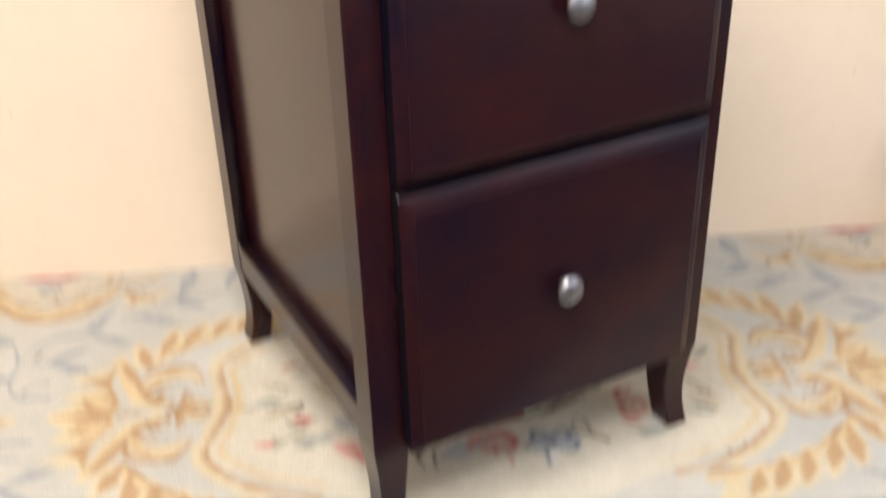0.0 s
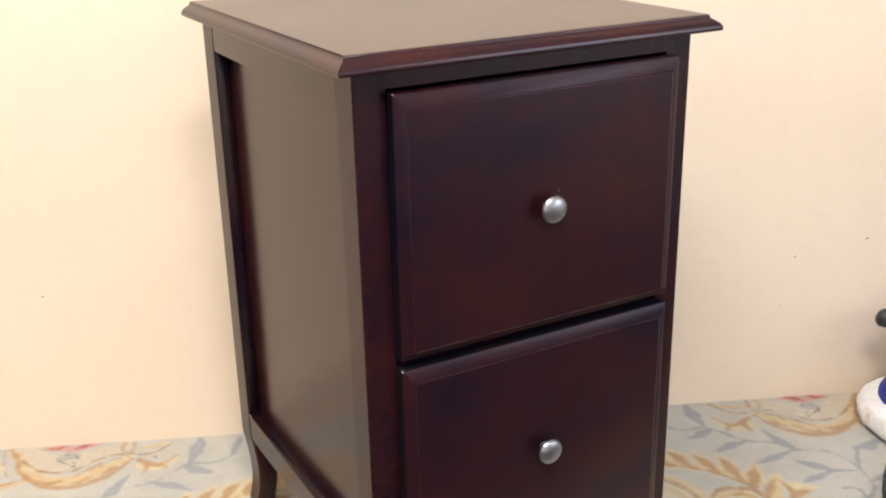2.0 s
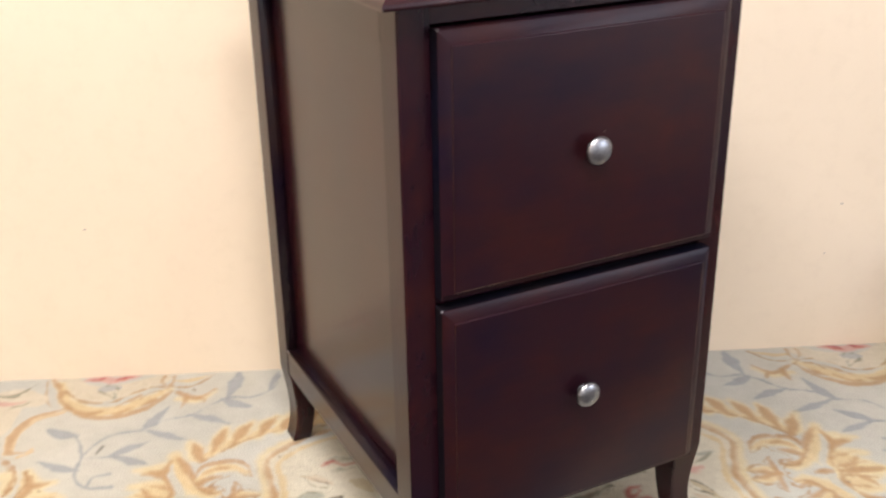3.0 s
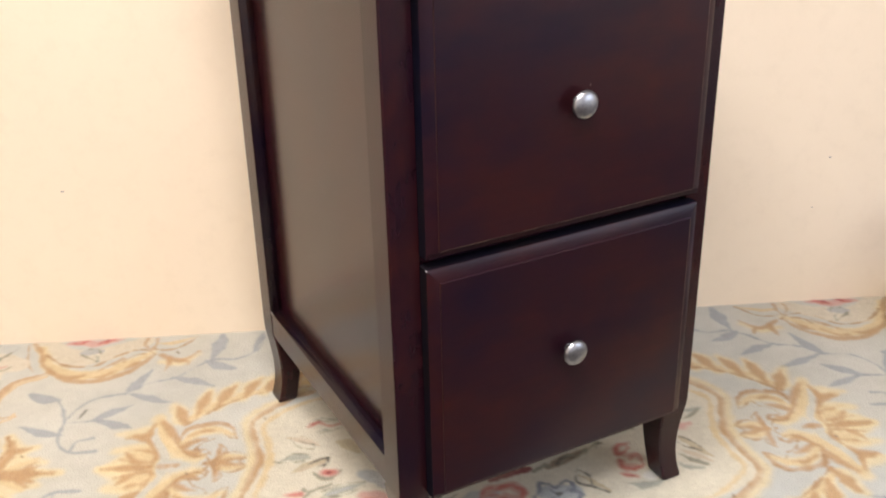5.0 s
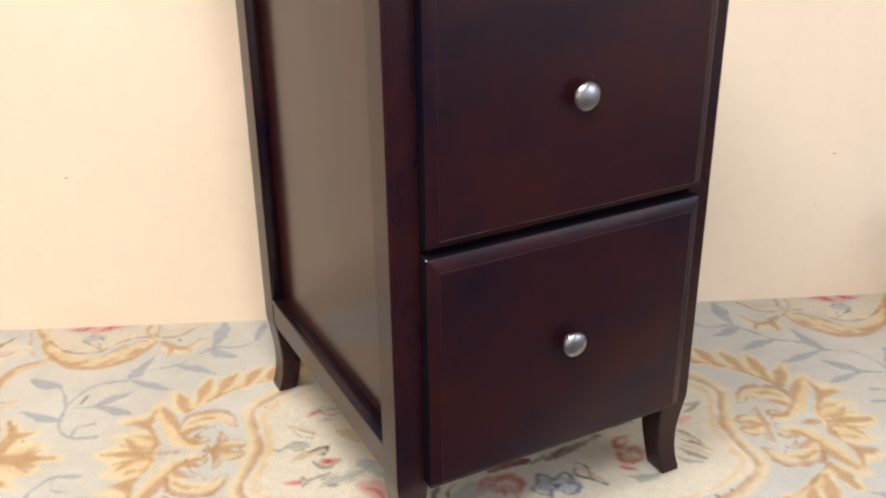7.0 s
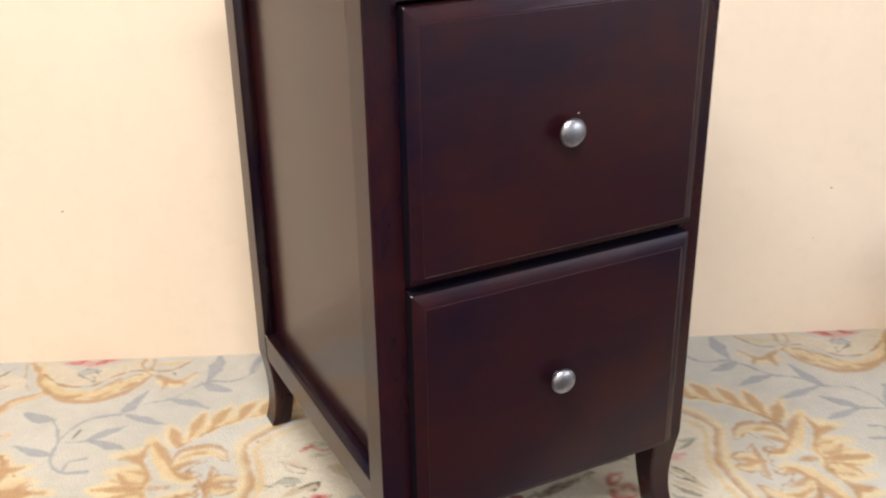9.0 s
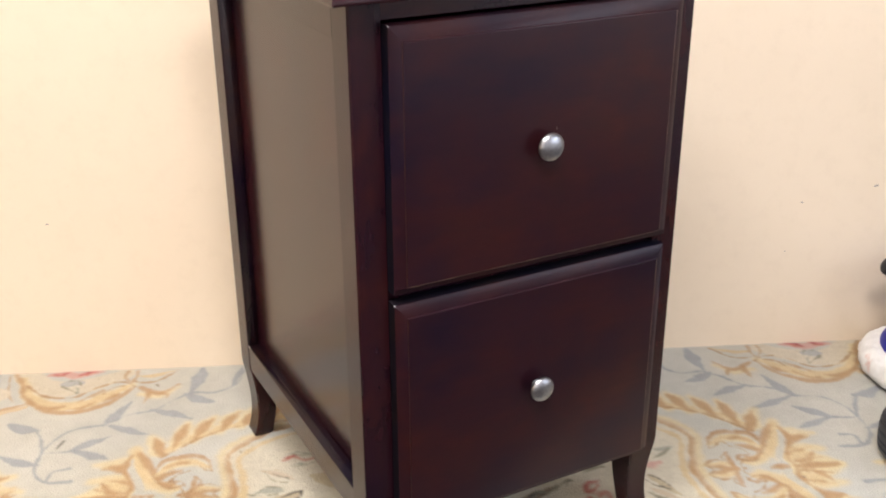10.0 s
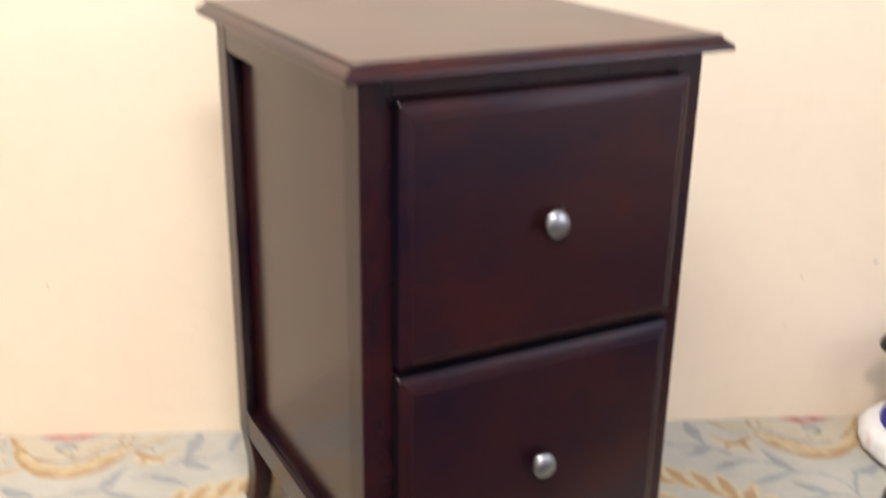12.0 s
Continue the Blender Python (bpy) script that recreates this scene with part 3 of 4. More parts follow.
dab("Q", FILL, (20, 24, 14), (-0.491, 0.353), (-0.511, 0.351), (-0.533, 0.353))
dab("Q", FILL, (8, 12, 6), (-0.495, 0.335), (-0.517, 0.334), (-0.539, 0.333))
dab("Q", SHADE, (6.9, 17.2, 5.8), (-0.507, 0.278), (-0.511, 0.299), (-0.535, 0.302))
dab("Q", SHADE, (10.3, 16.1, 3.4), (-0.506, 0.32), (-0.521, 0.31), (-0.544, 0.305))
dab("Q", SHADE, (7, 8, 3), (-0.497, 0.346), (-0.506, 0.341), (-0.526, 0.337))
dab("Q", SHADE, (6, 10, 4), (-0.500, 0.368), (-0.518, 0.366), (-0.544, 0.358))
dab("Q", SHADE, (9, 13, 3), (-0.500, 0.377), (-0.523, 0.376), (-0.567, 0.377))
dab("Q", SHADE, (11.5, 9.2, 3.4), (-0.524, 0.362), (-0.534, 0.35), (-0.54, 0.341))
# fan of the outer border
dab("Q", HALO, (18.0, 30.6, 12.6), (-0.725, 0.285), (-0.702, 0.321), (-0.676, 0.315))
dab("Q", HALO, (23.4, 30.6, 12.6), (-0.716, 0.366), (-0.694, 0.347), (-0.656, 0.353))
dab("Q", HALO, (21.6, 30.6, 9.0), (-0.716, 0.383), (-0.678, 0.376), (-0.628, 0.378))
dab("Q", HALO, (27.0, 30.6, 18.0), (-0.768, 0.297), (-0.75, 0.297), (-0.743, 0.334))
dab("Q", FILL, (12, 18, 10), (-0.723, 0.305), (-0.717, 0.34), (-0.719, 0.368))
dab("Q", FILL, (12, 16, 8), (-0.711, 0.371), (-0.691, 0.359), (-0.671, 0.343))
dab("Q", SHADE, (5.8, 18.4, 13.8), (-0.729, 0.286), (-0.711, 0.321), (-0.719, 0.357))
dab("Q", SHADE, (16.1, 13.8, 3.4), (-0.712, 0.324), (-0.698, 0.322), (-0.686, 0.317))
dab("Q", SHADE, (10.3, 17.2, 5.8), (-0.719, 0.374), (-0.69, 0.373), (-0.662, 0.36))
dab("Q", SHADE, (11.5, 17.2, 3.4), (-0.706, 0.38), (-0.676, 0.379), (-0.638, 0.377))
dab("Q", SHADE, (11.5, 11.5, 3.4), (-0.684, 0.378), (-0.678, 0.362), (-0.667, 0.349))
dab("Q", SHADE, (5.8, 8.0, 6.9), (-0.772, 0.254), (-0.745, 0.287), (-0.741, 0.339))
dab("Q", RUSSET, (3.6, 3.6, 3.6, 2.4), (-0.728, 0.285), (-0.718, 0.312), (-0.726, 0.351), (-0.719, 0.377))
dab("Q", RUSSET, (3.6, 3.6, 3.6, 3.6), (-0.777, 0.245), (-0.752, 0.269), (-0.736, 0.311), (-0.745, 0.348))
# feathered band over the medallion
dab("Q", HALO, (23.4, 28.8, 12.6), (-0.381, 0.211), (-0.37, 0.179), (-0.355, 0.155))
dab("Q", HALO, (23.4, 28.8, 12.6), (-0.419, 0.23), (-0.405, 0.193), (-0.394, 0.17))
dab("Q", HALO, (23.4, 28.8, 12.6), (-0.448, 0.253), (-0.44, 0.212), (-0.435, 0.185))
dab("Q", HALO, (23.4, 28.8, 12.6), (-0.474, 0.265), (-0.478, 0.239), (-0.488, 0.22))
dab("Q", HALO, (23.4, 28.8, 12.6), (-0.348, 0.2), (-0.336, 0.166), (-0.322, 0.143))
dab("Q", HALO, (23.4, 28.8, 12.6), (-0.311, 0.185), (-0.3, 0.151), (-0.287, 0.133))
dab("Q", HALO, (23.4, 28.8, 12.6), (-0.278, 0.173), (-0.264, 0.142), (-0.25, 0.124))
dab("Q", FILL, (14, 18, 18, 14), (-0.247, 0.175), (-0.339, 0.19), (-0.417, 0.229), (-0.466, 0.271))
dab("Q", RUSSET, (3.6, 4.2, 4.2, 3.6), (-0.247, 0.188), (-0.339, 0.197), (-0.404, 0.226), (-0.463, 0.281))
dab("Q", SHADE, (5.8, 21.8, 5.8), (-0.377, 0.212), (-0.369, 0.185), (-0.356, 0.16))
dab("Q", SHADE, (5.8, 21.8, 5.8), (-0.417, 0.229), (-0.408, 0.2), (-0.396, 0.177))
dab("Q", SHADE, (5.8, 21.8, 5.8), (-0.447, 0.256), (-0.442, 0.218), (-0.436, 0.19))
dab("Q", SHADE, (5.8, 21.8, 5.8), (-0.461, 0.278), (-0.471, 0.249), (-0.481, 0.225))
dab("Q", SHADE, (5.8, 21.8, 5.8), (-0.342, 0.201), (-0.333, 0.174), (-0.321, 0.153))
dab("Q", SHADE, (5.8, 21.8, 5.8), (-0.308, 0.185), (-0.299, 0.161), (-0.286, 0.145))
# arm, scroll and fleuron
dab("Q", HALO, (21.6, 23.4, 23.4, 19.8), (-0.505, 0.256), (-0.492, 0.294), (-0.469, 0.342), (-0.437, 0.366))
dab("Q", FILL, (12, 14, 16, 16), (-0.502, 0.263), (-0.489, 0.301), (-0.464, 0.345), (-0.426, 0.361))
dab("Q", SHADE, (9.2, 16.1, 13.8, 9.2), (-0.496, 0.267), (-0.48, 0.294), (-0.464, 0.325), (-0.455, 0.341))
dab("Q", RUSSET, (3.6, 4.2, 4.8, 3.6, 2.4), (-0.468, 0.322), (-0.454, 0.346), (-0.434, 0.36), (-0.416, 0.353), (-0.418, 0.345))
dab("Q", SHADE, (5.8, 9.2, 4.6), (-0.456, 0.343), (-0.438, 0.353), (-0.424, 0.344))
dab("Q", RUSSET, (3.0, 4.2, 3.6), (-0.438, 0.345), (-0.423, 0.345), (-0.413, 0.359))
dab("Q", RUSSET, (3.0, 3.6, 3.6), (-0.421, 0.381), (-0.415, 0.373), (-0.42, 0.361))
dab("Q", HALO, (14.4, 21.6, 21.6, 10.8), (-0.457, 0.323), (-0.439, 0.3), (-0.408, 0.298), (-0.386, 0.312))
dab("Q", FILL, (10, 14, 14, 6), (-0.456, 0.317), (-0.437, 0.297), (-0.409, 0.295), (-0.386, 0.312))
dab("Q", SHADE, (4.6, 9.2, 9.2, 8.0, 6.9, 3.4), (-0.466, 0.319), (-0.458, 0.292), (-0.433, 0.282), (-0.407, 0.28), (-0.388, 0.295), (-0.38, 0.321))
dab("Q", RUSSET, (2.4, 3.0, 3.0, 3.0, 2.4), (-0.465, 0.318), (-0.457, 0.287), (-0.431, 0.277), (-0.403, 0.277), (-0.387, 0.293))
dab("Q", RUSSET, (2.4, 3.6, 2.4, 2.4), (-0.38, 0.321), (-0.388, 0.319), (-0.404, 0.305), (-0.411, 0.313))
dab("Q", SHADE, (4.6, 6.9, 2.3), (-0.453, 0.308), (-0.434, 0.297), (-0.414, 0.298))
dab("Q", SHADE, (10.3, 12.6, 3.4), (-0.456, 0.334), (-0.441, 0.323), (-0.425, 0.318))
dab("Q", RUSSET, (2.4, 3.0, 2.4), (-0.439, 0.345), (-0.43, 0.329), (-0.413, 0.319))
dab("Q", HALO, (9.0, 18.0, 5.4), (-0.405, 0.376), (-0.387, 0.367), (-0.361, 0.366))
dab("Q", FILL, (6, 12, 4), (-0.401, 0.368), (-0.385, 0.364), (-0.365, 0.366))
dab("Q", SHADE, (10.3, 11.5, 3.4), (-0.405, 0.382), (-0.387, 0.374), (-0.367, 0.37))
dab("Q", SHADE, (4.6, 11.5, 5.8), (-0.405, 0.388), (-0.402, 0.363), (-0.401, 0.337))
dab("Q", RUSSET, (2.4, 3.0, 2.4), (-0.404, 0.334), (-0.392, 0.346), (-0.395, 0.355))
dab("Q", RUSSET, (2.4, 3.0, 3.0, 2.4), (-0.394, 0.356), (-0.376, 0.355), (-0.361, 0.366), (-0.369, 0.376))
dab("Q", RUSSET, (3.0, 3.6, 3.0), (-0.41, 0.377), (-0.404, 0.398), (-0.404, 0.414))
# open channel between the arms and the fan, with a lozenge in it
dab("Q", GROUND, (5, 11, 12, 13, 15), (-0.505, 0.283), (-0.502, 0.312), (-0.487, 0.341), (-0.480, 0.360), (-0.483, 0.380))
dab("Q", GROUND, (14, 12, 5), (-0.482, 0.372), (-0.466, 0.374), (-0.446, 0.378))
dab("Q", SHADE, (4, 5, 5, 6, 5), (-0.509, 0.272), (-0.516, 0.300), (-0.504, 0.328), (-0.494, 0.354), (-0.497, 0.376))
dab("Q", SHADE, (5, 8, 4), (-0.487, 0.377), (-0.475, 0.3765), (-0.462, 0.378))
# double line round the medallion
dab("Q", HALO, (12.6, 14.4, 14.4, 12.6, 12.6), (-0.283, 0.2), (-0.34, 0.24), (-0.369, 0.282), (-0.358, 0.336), (-0.348, 0.387))
dab("Q", LINE, (8, 10, 10, 10, 10, 10), (-0.21, 0.19), (-0.283, 0.21), (-0.335, 0.247), (-0.36, 0.286), (-0.35, 0.334), (-0.34, 0.388))
dab("Q", SHADE, (2.3, 3.4, 3.4, 3.4, 3.4, 3.4), (-0.21, 0.193), (-0.282, 0.215), (-0.332, 0.25), (-0.358, 0.287), (-0.347, 0.334), (-0.337, 0.388))
dab("Q", FILL, (5, 8, 9, 9, 9), (-0.209, 0.214), (-0.281, 0.236), (-0.321, 0.267), (-0.341, 0.293), (-0.332, 0.335), (-0.323, 0.389))
# bouquet in the middle of the medallion
dab("N", SAGE, (2, 6, 5, 2), (-0.268, 0.286), (-0.250, 0.282), (-0.236, 0.288), (-0.222, 0.286))
dab("N", OLIVE, (2, 3, 2), (-0.262, 0.281), (-0.254, 0.289), (-0.240, 0.292))
dab("N", RED, (3, 5.5, 4, 3), (-0.272, 0.303), (-0.257, 0.293), (-0.241, 0.303), (-0.222, 0.299))
dab("N", SAGE, (2, 9, 6, 2), (-0.261, 0.318), (-0.248, 0.313), (-0.236, 0.316), (-0.222, 0.309))
dab("N", OLIVE, (1.5, 3, 1.5), (-0.258, 0.321), (-0.246, 0.318), (-0.228, 0.312))
dab("N", SAND, (3, 14, 12, 3), (-0.302, 0.329), (-0.285, 0.336), (-0.268, 0.342), (-0.253, 0.354))
dab("N", TAN, (2, 3.5, 2), (-0.303, 0.329), (-0.281, 0.327), (-0.255, 0.345))
dab("N", OLIVE, (2, 3.5, 3), (-0.298, 0.333), (-0.282, 0.356), (-0.262, 0.360))
dab("N", DARK, (1.5, 3, 3.5, 2), (-0.285, 0.338), (-0.274, 0.344), (-0.263, 0.349), (-0.261, 0.357))
dab("N", SAGE, (3, 15, 13, 3), (-0.310, 0.384), (-0.294, 0.379), (-0.280, 0.377), (-0.268, 0.381))
dab("N", OLIVE, (1.5, 3, 1.5), (-0.305, 0.381), (-0.291, 0.369), (-0.271, 0.372))
dab("N", OLIVE, (1.5, 3, 1.5), (-0.318, 0.386), (-0.296, 0.390), (-0.276, 0.388))
dab("N", TAN, (3, 15, 12, 3), (-0.292, 0.414), (-0.271, 0.401), (-0.254, 0.393), (-0.241, 0.385))
dab("N", SAND, (2, 6, 2), (-0.282, 0.412), (-0.263, 0.402), (-0.246, 0.396))
dab("N", DARK, (1.2, 3, 3), (-0.266, 0.395), (-0.252, 0.386), (-0.241, 0.384))
dab("N", DARK, (3, 3.5, 1.5), (-0.241, 0.384), (-0.240, 0.394), (-0.246, 0.403))
dab("N", DARK, (1.2, 2.2, 1.2), (-0.262, 0.409), (-0.252, 0.402), (-0.244, 0.399))
dab("N", TAN, (6, 24, 6), (-0.226, 0.345), (-0.212, 0.352), (-0.195, 0.372))
dab("N", OLIVE, (2, 6, 7, 3), (-0.263, 0.414), (-0.251, 0.428), (-0.236, 0.430), (-0.221, 0.414))
dab("N", PINK, (15, 17, 15), (-0.244, 0.417), (-0.238, 0.418), (-0.232, 0.418))
dab("N", RED, (10, 12, 10), (-0.242, 0.417), (-0.238, 0.418), (-0.234, 0.418))
dab("N", WINE, (3.5, 4), (-0.239, 0.418), (-0.237, 0.418))
dab("N", PINK, (8, 16, 14), (-0.297, 0.462), (-0.286, 0.463), (-0.277, 0.463))
dab("N", RED, (5, 11, 9), (-0.293, 0.463), (-0.285, 0.463), (-0.278, 0.463))
dab("N", OLIVE, (8, 5, 4, 3), (-0.273, 0.453), (-0.268, 0.460), (-0.254, 0.455), (-0.236, 0.446))
dab("N", OLIVE, (2, 6, 2), (-0.274, 0.474), (-0.267, 0.464), (-0.258, 0.457))
dab("N", SAGE, (3, 18, 16, 3), (-0.246, 0.470), (-0.226, 0.461), (-0.208, 0.456), (-0.188, 0.446))
dab("N", ASH, (2, 7, 2), (-0.240, 0.468), (-0.218, 0.459), (-0.196, 0.451))
dab("N", OLIVE, (2, 3, 2), (-0.248, 0.462), (-0.222, 0.447), (-0.188, 0.444))
dab("N", OLIVE, (2, 3, 2), (-0.248, 0.474), (-0.216, 0.471), (-0.188, 0.453))
dab("N", ASH, (14, 26, 14), (-0.194, 0.425), (-0.174, 0.434), (-0.153, 0.459))
dab("N", PINK, (20, 34, 20), (-0.188, 0.474), (-0.171, 0.484), (-0.148, 0.508))
dab("N", RED, (4, 7, 3), (-0.186, 0.480), (-0.170, 0.488), (-0.156, 0.508))
dab("N", TAN, (10, 26, 10), (-0.209, 0.256), (-0.156, 0.305), (-0.106, 0.366))
dab("N", DARK, (3, 6, 4), (-0.058, 0.481), (-0.071, 0.498), (-0.071, 0.527))
dab("N", DARK, (3, 7, 5), (-0.084, 0.49), (-0.092, 0.506), (-0.085, 0.528))
dab("N", ASH, (20, 36, 20), (-0.058, 0.508), (-0.033, 0.497), (-0.008, 0.486))
dab("N", CORAL, (14, 20, 14), (-0.025, 0.498), (-0.012, 0.478), (0.001, 0.477))
dab("N", CORAL, (12, 20, 14), (0.001, 0.477), (0.018, 0.473), (0.031, 0.491))
dab("N", CORAL, (14, 22, 12), (-0.009, 0.501), (0.007, 0.499), (0.024, 0.505))
dab("N", RED, (3, 7, 4), (-0.028, 0.495), (-0.022, 0.48), (-0.01, 0.476))
dab("N", RED, (4, 8, 3), (-0.005, 0.481), (0.006, 0.474), (0.019, 0.472))
dab("N", RED, (3, 8, 4), (0.022, 0.477), (0.032, 0.485), (0.03, 0.5))
dab("N", RED, (4, 8, 5), (-0.005, 0.506), (0.003, 0.501), (0.006, 0.512))
dab("N", RED, (4, 7, 4), (-0.014, 0.493), (-0.007, 0.491), (-0.003, 0.494))
dab("N", RED, (4, 6, 3), (0.02, 0.512), (0.024, 0.522), (0.024, 0.533))
dab("N", WINE, (8, 16, 8), (-0.01, 0.459), (0.016, 0.449), (0.046, 0.438))
dab("N", WINE, (6, 12, 6), (0.028, 0.447), (0.042, 0.44), (0.048, 0.438))
dab("N", BROWN, (10, 18, 10), (0.075, 0.439), (0.102, 0.422), (0.13, 0.407))
dab("N", OLIVE, (4, 9, 4), (0.053, 0.446), (0.072, 0.434), (0.079, 0.44))
dab("N", OLIVE, (4, 9, 4), (0.097, 0.43), (0.108, 0.414), (0.121, 0.415))
dab("N", OLIVE, (4, 9, 4), (0.125, 0.415), (0.136, 0.402), (0.133, 0.413))
dab("N", OLIVE, (4, 9, 4), (0.142, 0.399), (0.158, 0.387), (0.169, 0.393))
dab("N", OLIVE, (4, 9, 4), (0.183, 0.37), (0.2, 0.36), (0.217, 0.358))
dab("N", DARK, (1.5, 4, 1.5), (0.088, 0.432), (0.1, 0.419), (0.115, 0.42))
dab("N", DARK, (1.5, 4, 1.5), (0.149, 0.403), (0.161, 0.386), (0.16, 0.398))
dab("N", SKY, (30, 34, 30), (0.064, 0.495), (0.08, 0.496), (0.099, 0.496))
dab("N", INDIGO, (4, 7, 5), (0.055, 0.489), (0.057, 0.474), (0.07, 0.475))
dab("N", INDIGO, (5, 6, 5), (0.07, 0.475), (0.077, 0.485), (0.083, 0.481))
dab("N", INDIGO, (5, 7, 5), (0.083, 0.481), (0.093, 0.471), (0.102, 0.476))
dab("N", INDIGO, (5, 6, 4), (0.102, 0.476), (0.103, 0.487), (0.098, 0.494))
dab("N", INDIGO, (4, 6, 5), (0.098, 0.494), (0.111, 0.5), (0.107, 0.512))
dab("N", INDIGO, (5, 5, 4), (0.107, 0.512), (0.093, 0.518), (0.086, 0.51))
dab("N", INDIGO, (4, 6, 5), (0.054, 0.492), (0.046, 0.504), (0.056, 0.514))
dab("N", INDIGO, (5, 5, 4), (0.056, 0.514), (0.067, 0.517), (0.072, 0.507))
dab("N", INDIGO, (2, 3.5, 3), (0.07, 0.487), (0.073, 0.493), (0.078, 0.497))
dab("N", INDIGO, (2, 3.5, 3), (0.083, 0.497), (0.09, 0.494), (0.096, 0.489))
dab("N", INDIGO, (2, 3.5, 3), (0.079, 0.503), (0.079, 0.511), (0.078, 0.518))
dab("N", DARK, (6, 7), (0.078, 0.497), (0.081, 0.499))
dab("N", WHITE, (12, 16, 10), (0.079, 0.515), (0.077, 0.524), (0.075, 0.534))
dab("N", INDIGO, (3, 4, 3), (0.071, 0.514), (0.069, 0.527), (0.07, 0.538))
dab("N", TAN, (4, 12, 3), (0.115, 0.46), (0.13, 0.473), (0.152, 0.499))
dab("N", DARK, (2, 4, 2.5, 1.5), (0.13, 0.481), (0.129, 0.463), (0.117, 0.448), (0.112, 0.455))
dab("N", DARK, (2, 4, 3, 1.5), (0.113, 0.452), (0.11, 0.475), (0.128, 0.486), (0.15, 0.501))
dab("N", CORAL, (9, 11, 7), (0.181, 0.415), (0.183, 0.399), (0.201, 0.394))
dab("N", CORAL, (10, 14, 10), (0.182, 0.434), (0.181, 0.445), (0.199, 0.448))
dab("N", CORAL, (9, 13, 8), (0.193, 0.422), (0.206, 0.422), (0.212, 0.433))
dab("N", RED, (2.5, 4.5, 2.5), (0.178, 0.415), (0.185, 0.396), (0.197, 0.394))
dab("N", RED, (2, 3.5, 2), (0.182, 0.418), (0.191, 0.414), (0.199, 0.403))
dab("N", RED, (2.5, 4.5, 3), (0.181, 0.434), (0.181, 0.447), (0.195, 0.454))
dab("N", RED, (3, 4, 2.5), (0.195, 0.454), (0.211, 0.446), (0.213, 0.43))
dab("N", RED, (2.5, 5, 2.5), (0.196, 0.43), (0.208, 0.419), (0.214, 0.425))
dab("N", RED, (5, 12, 6), (0.177, 0.463), (0.186, 0.467), (0.197, 0.471))
dab("N", WINE, (2, 4, 2), (0.182, 0.467), (0.188, 0.469), (0.194, 0.471))
dab("N", SAGE, (5, 15, 12, 5), (0.182, 0.484), (0.200, 0.491), (0.220, 0.487), (0.240, 0.474))
dab("N", WHITE, (14, 20, 14), (0.211, 0.471), (0.218, 0.470), (0.227, 0.468))
dab("N", SAGE, (3, 7, 3), (0.194, 0.489), (0.212, 0.487), (0.230, 0.481))
dab("N", TAN, (6, 15, 3), (0.281, 0.385), (0.294, 0.406), (0.316, 0.436))
dab("N", DARK, (2, 4.5, 3, 1.5), (0.273, 0.396), (0.283, 0.409), (0.294, 0.414), (0.302, 0.420))
dab("N", DARK, (1.5, 3, 1.5), (0.280, 0.383), (0.294, 0.395), (0.304, 0.412))
dab("N", SAND, (2, 8, 2), (0.274, 0.414), (0.290, 0.428), (0.312, 0.446))
dab("N", OLIVE, (3, 6, 2), (0.268, 0.425), (0.284, 0.440), (0.304, 0.454))
dab("N", SAGE, (3, 9, 2), (0.262, 0.441), (0.272, 0.455), (0.296, 0.462))
dab("N", SAGE, (3, 10, 3), (0.301, 0.317), (0.319, 0.318), (0.337, 0.313))
dab("N", OLIVE, (2, 6, 2), (0.296, 0.342), (0.314, 0.333), (0.328, 0.318))
dab("N", PINK, (8, 18, 8), (0.277, 0.361), (0.29, 0.359), (0.305, 0.352))
# red flowers by the wall
dab("U", PINK, (8, 20, 22, 18, 6), (-0.702, 0.009), (-0.681, 0.007), (-0.655, 0.016), (-0.639, 0.009), (-0.611, 0.003))
dab("U", RED, (4, 11, 8), (-0.694, 0.01), (-0.681, 0.011), (-0.671, -0.001))
dab("U", RED, (7, 11, 4), (-0.649, 0.015), (-0.639, 0.009), (-0.625, 0.002))
dab("U", WINE, (2, 3, 2), (-0.677, 0.009), (-0.674, 0.004), (-0.671, -0.003))
dab("U", WINE, (2, 3, 2), (-0.649, 0.013), (-0.643, 0.007), (-0.633, 0.003))
dab("U", ASH, (10, 26, 16), (-0.671, 0.043), (-0.658, 0.04), (-0.642, 0.04))
dab("U", OLIVE, (3, 5, 3), (-0.67, 0.051), (-0.656, 0.062), (-0.64, 0.075))
dab("U", OLIVE, (3, 4, 3), (-0.662, 0.032), (-0.647, 0.032), (-0.638, 0.052))
dab("U", SAGE, (3, 7, 3), (-0.653, 0.048), (-0.642, 0.06), (-0.639, 0.075))
# single bluish and brown flecks
dab("N", DARK, (3, 5, 2), (-0.631, 0.243), (-0.628, 0.231), (-0.625, 0.221))
dab("N", BROWN, (2.2, 2.2), (0.318, 0.523), (0.318, 0.526))
dab("N", BROWN, (2.2, 2.2), (0.294, 0.534), (0.296, 0.538))
dab("N", BROWN, (2.2, 2.2), (0.586, 0.262), (0.586, 0.266))
dab("N", BROWN, (2.2, 2.2), (0.516, 0.425), (0.519, 0.426))
dab("N", BROWN, (2.2, 2.2), (0.512, 0.406), (0.513, 0.409))
dab("N", BROWN, (2.2, 2.2), (-0.507, 0.057), (-0.504, 0.061))
dab("N", BROWN, (2.2, 2.2), (-0.663, 0.419), (-0.661, 0.421))
dab("N", BROWN, (2.2, 2.2), (-0.694, 0.333), (-0.692, 0.336))
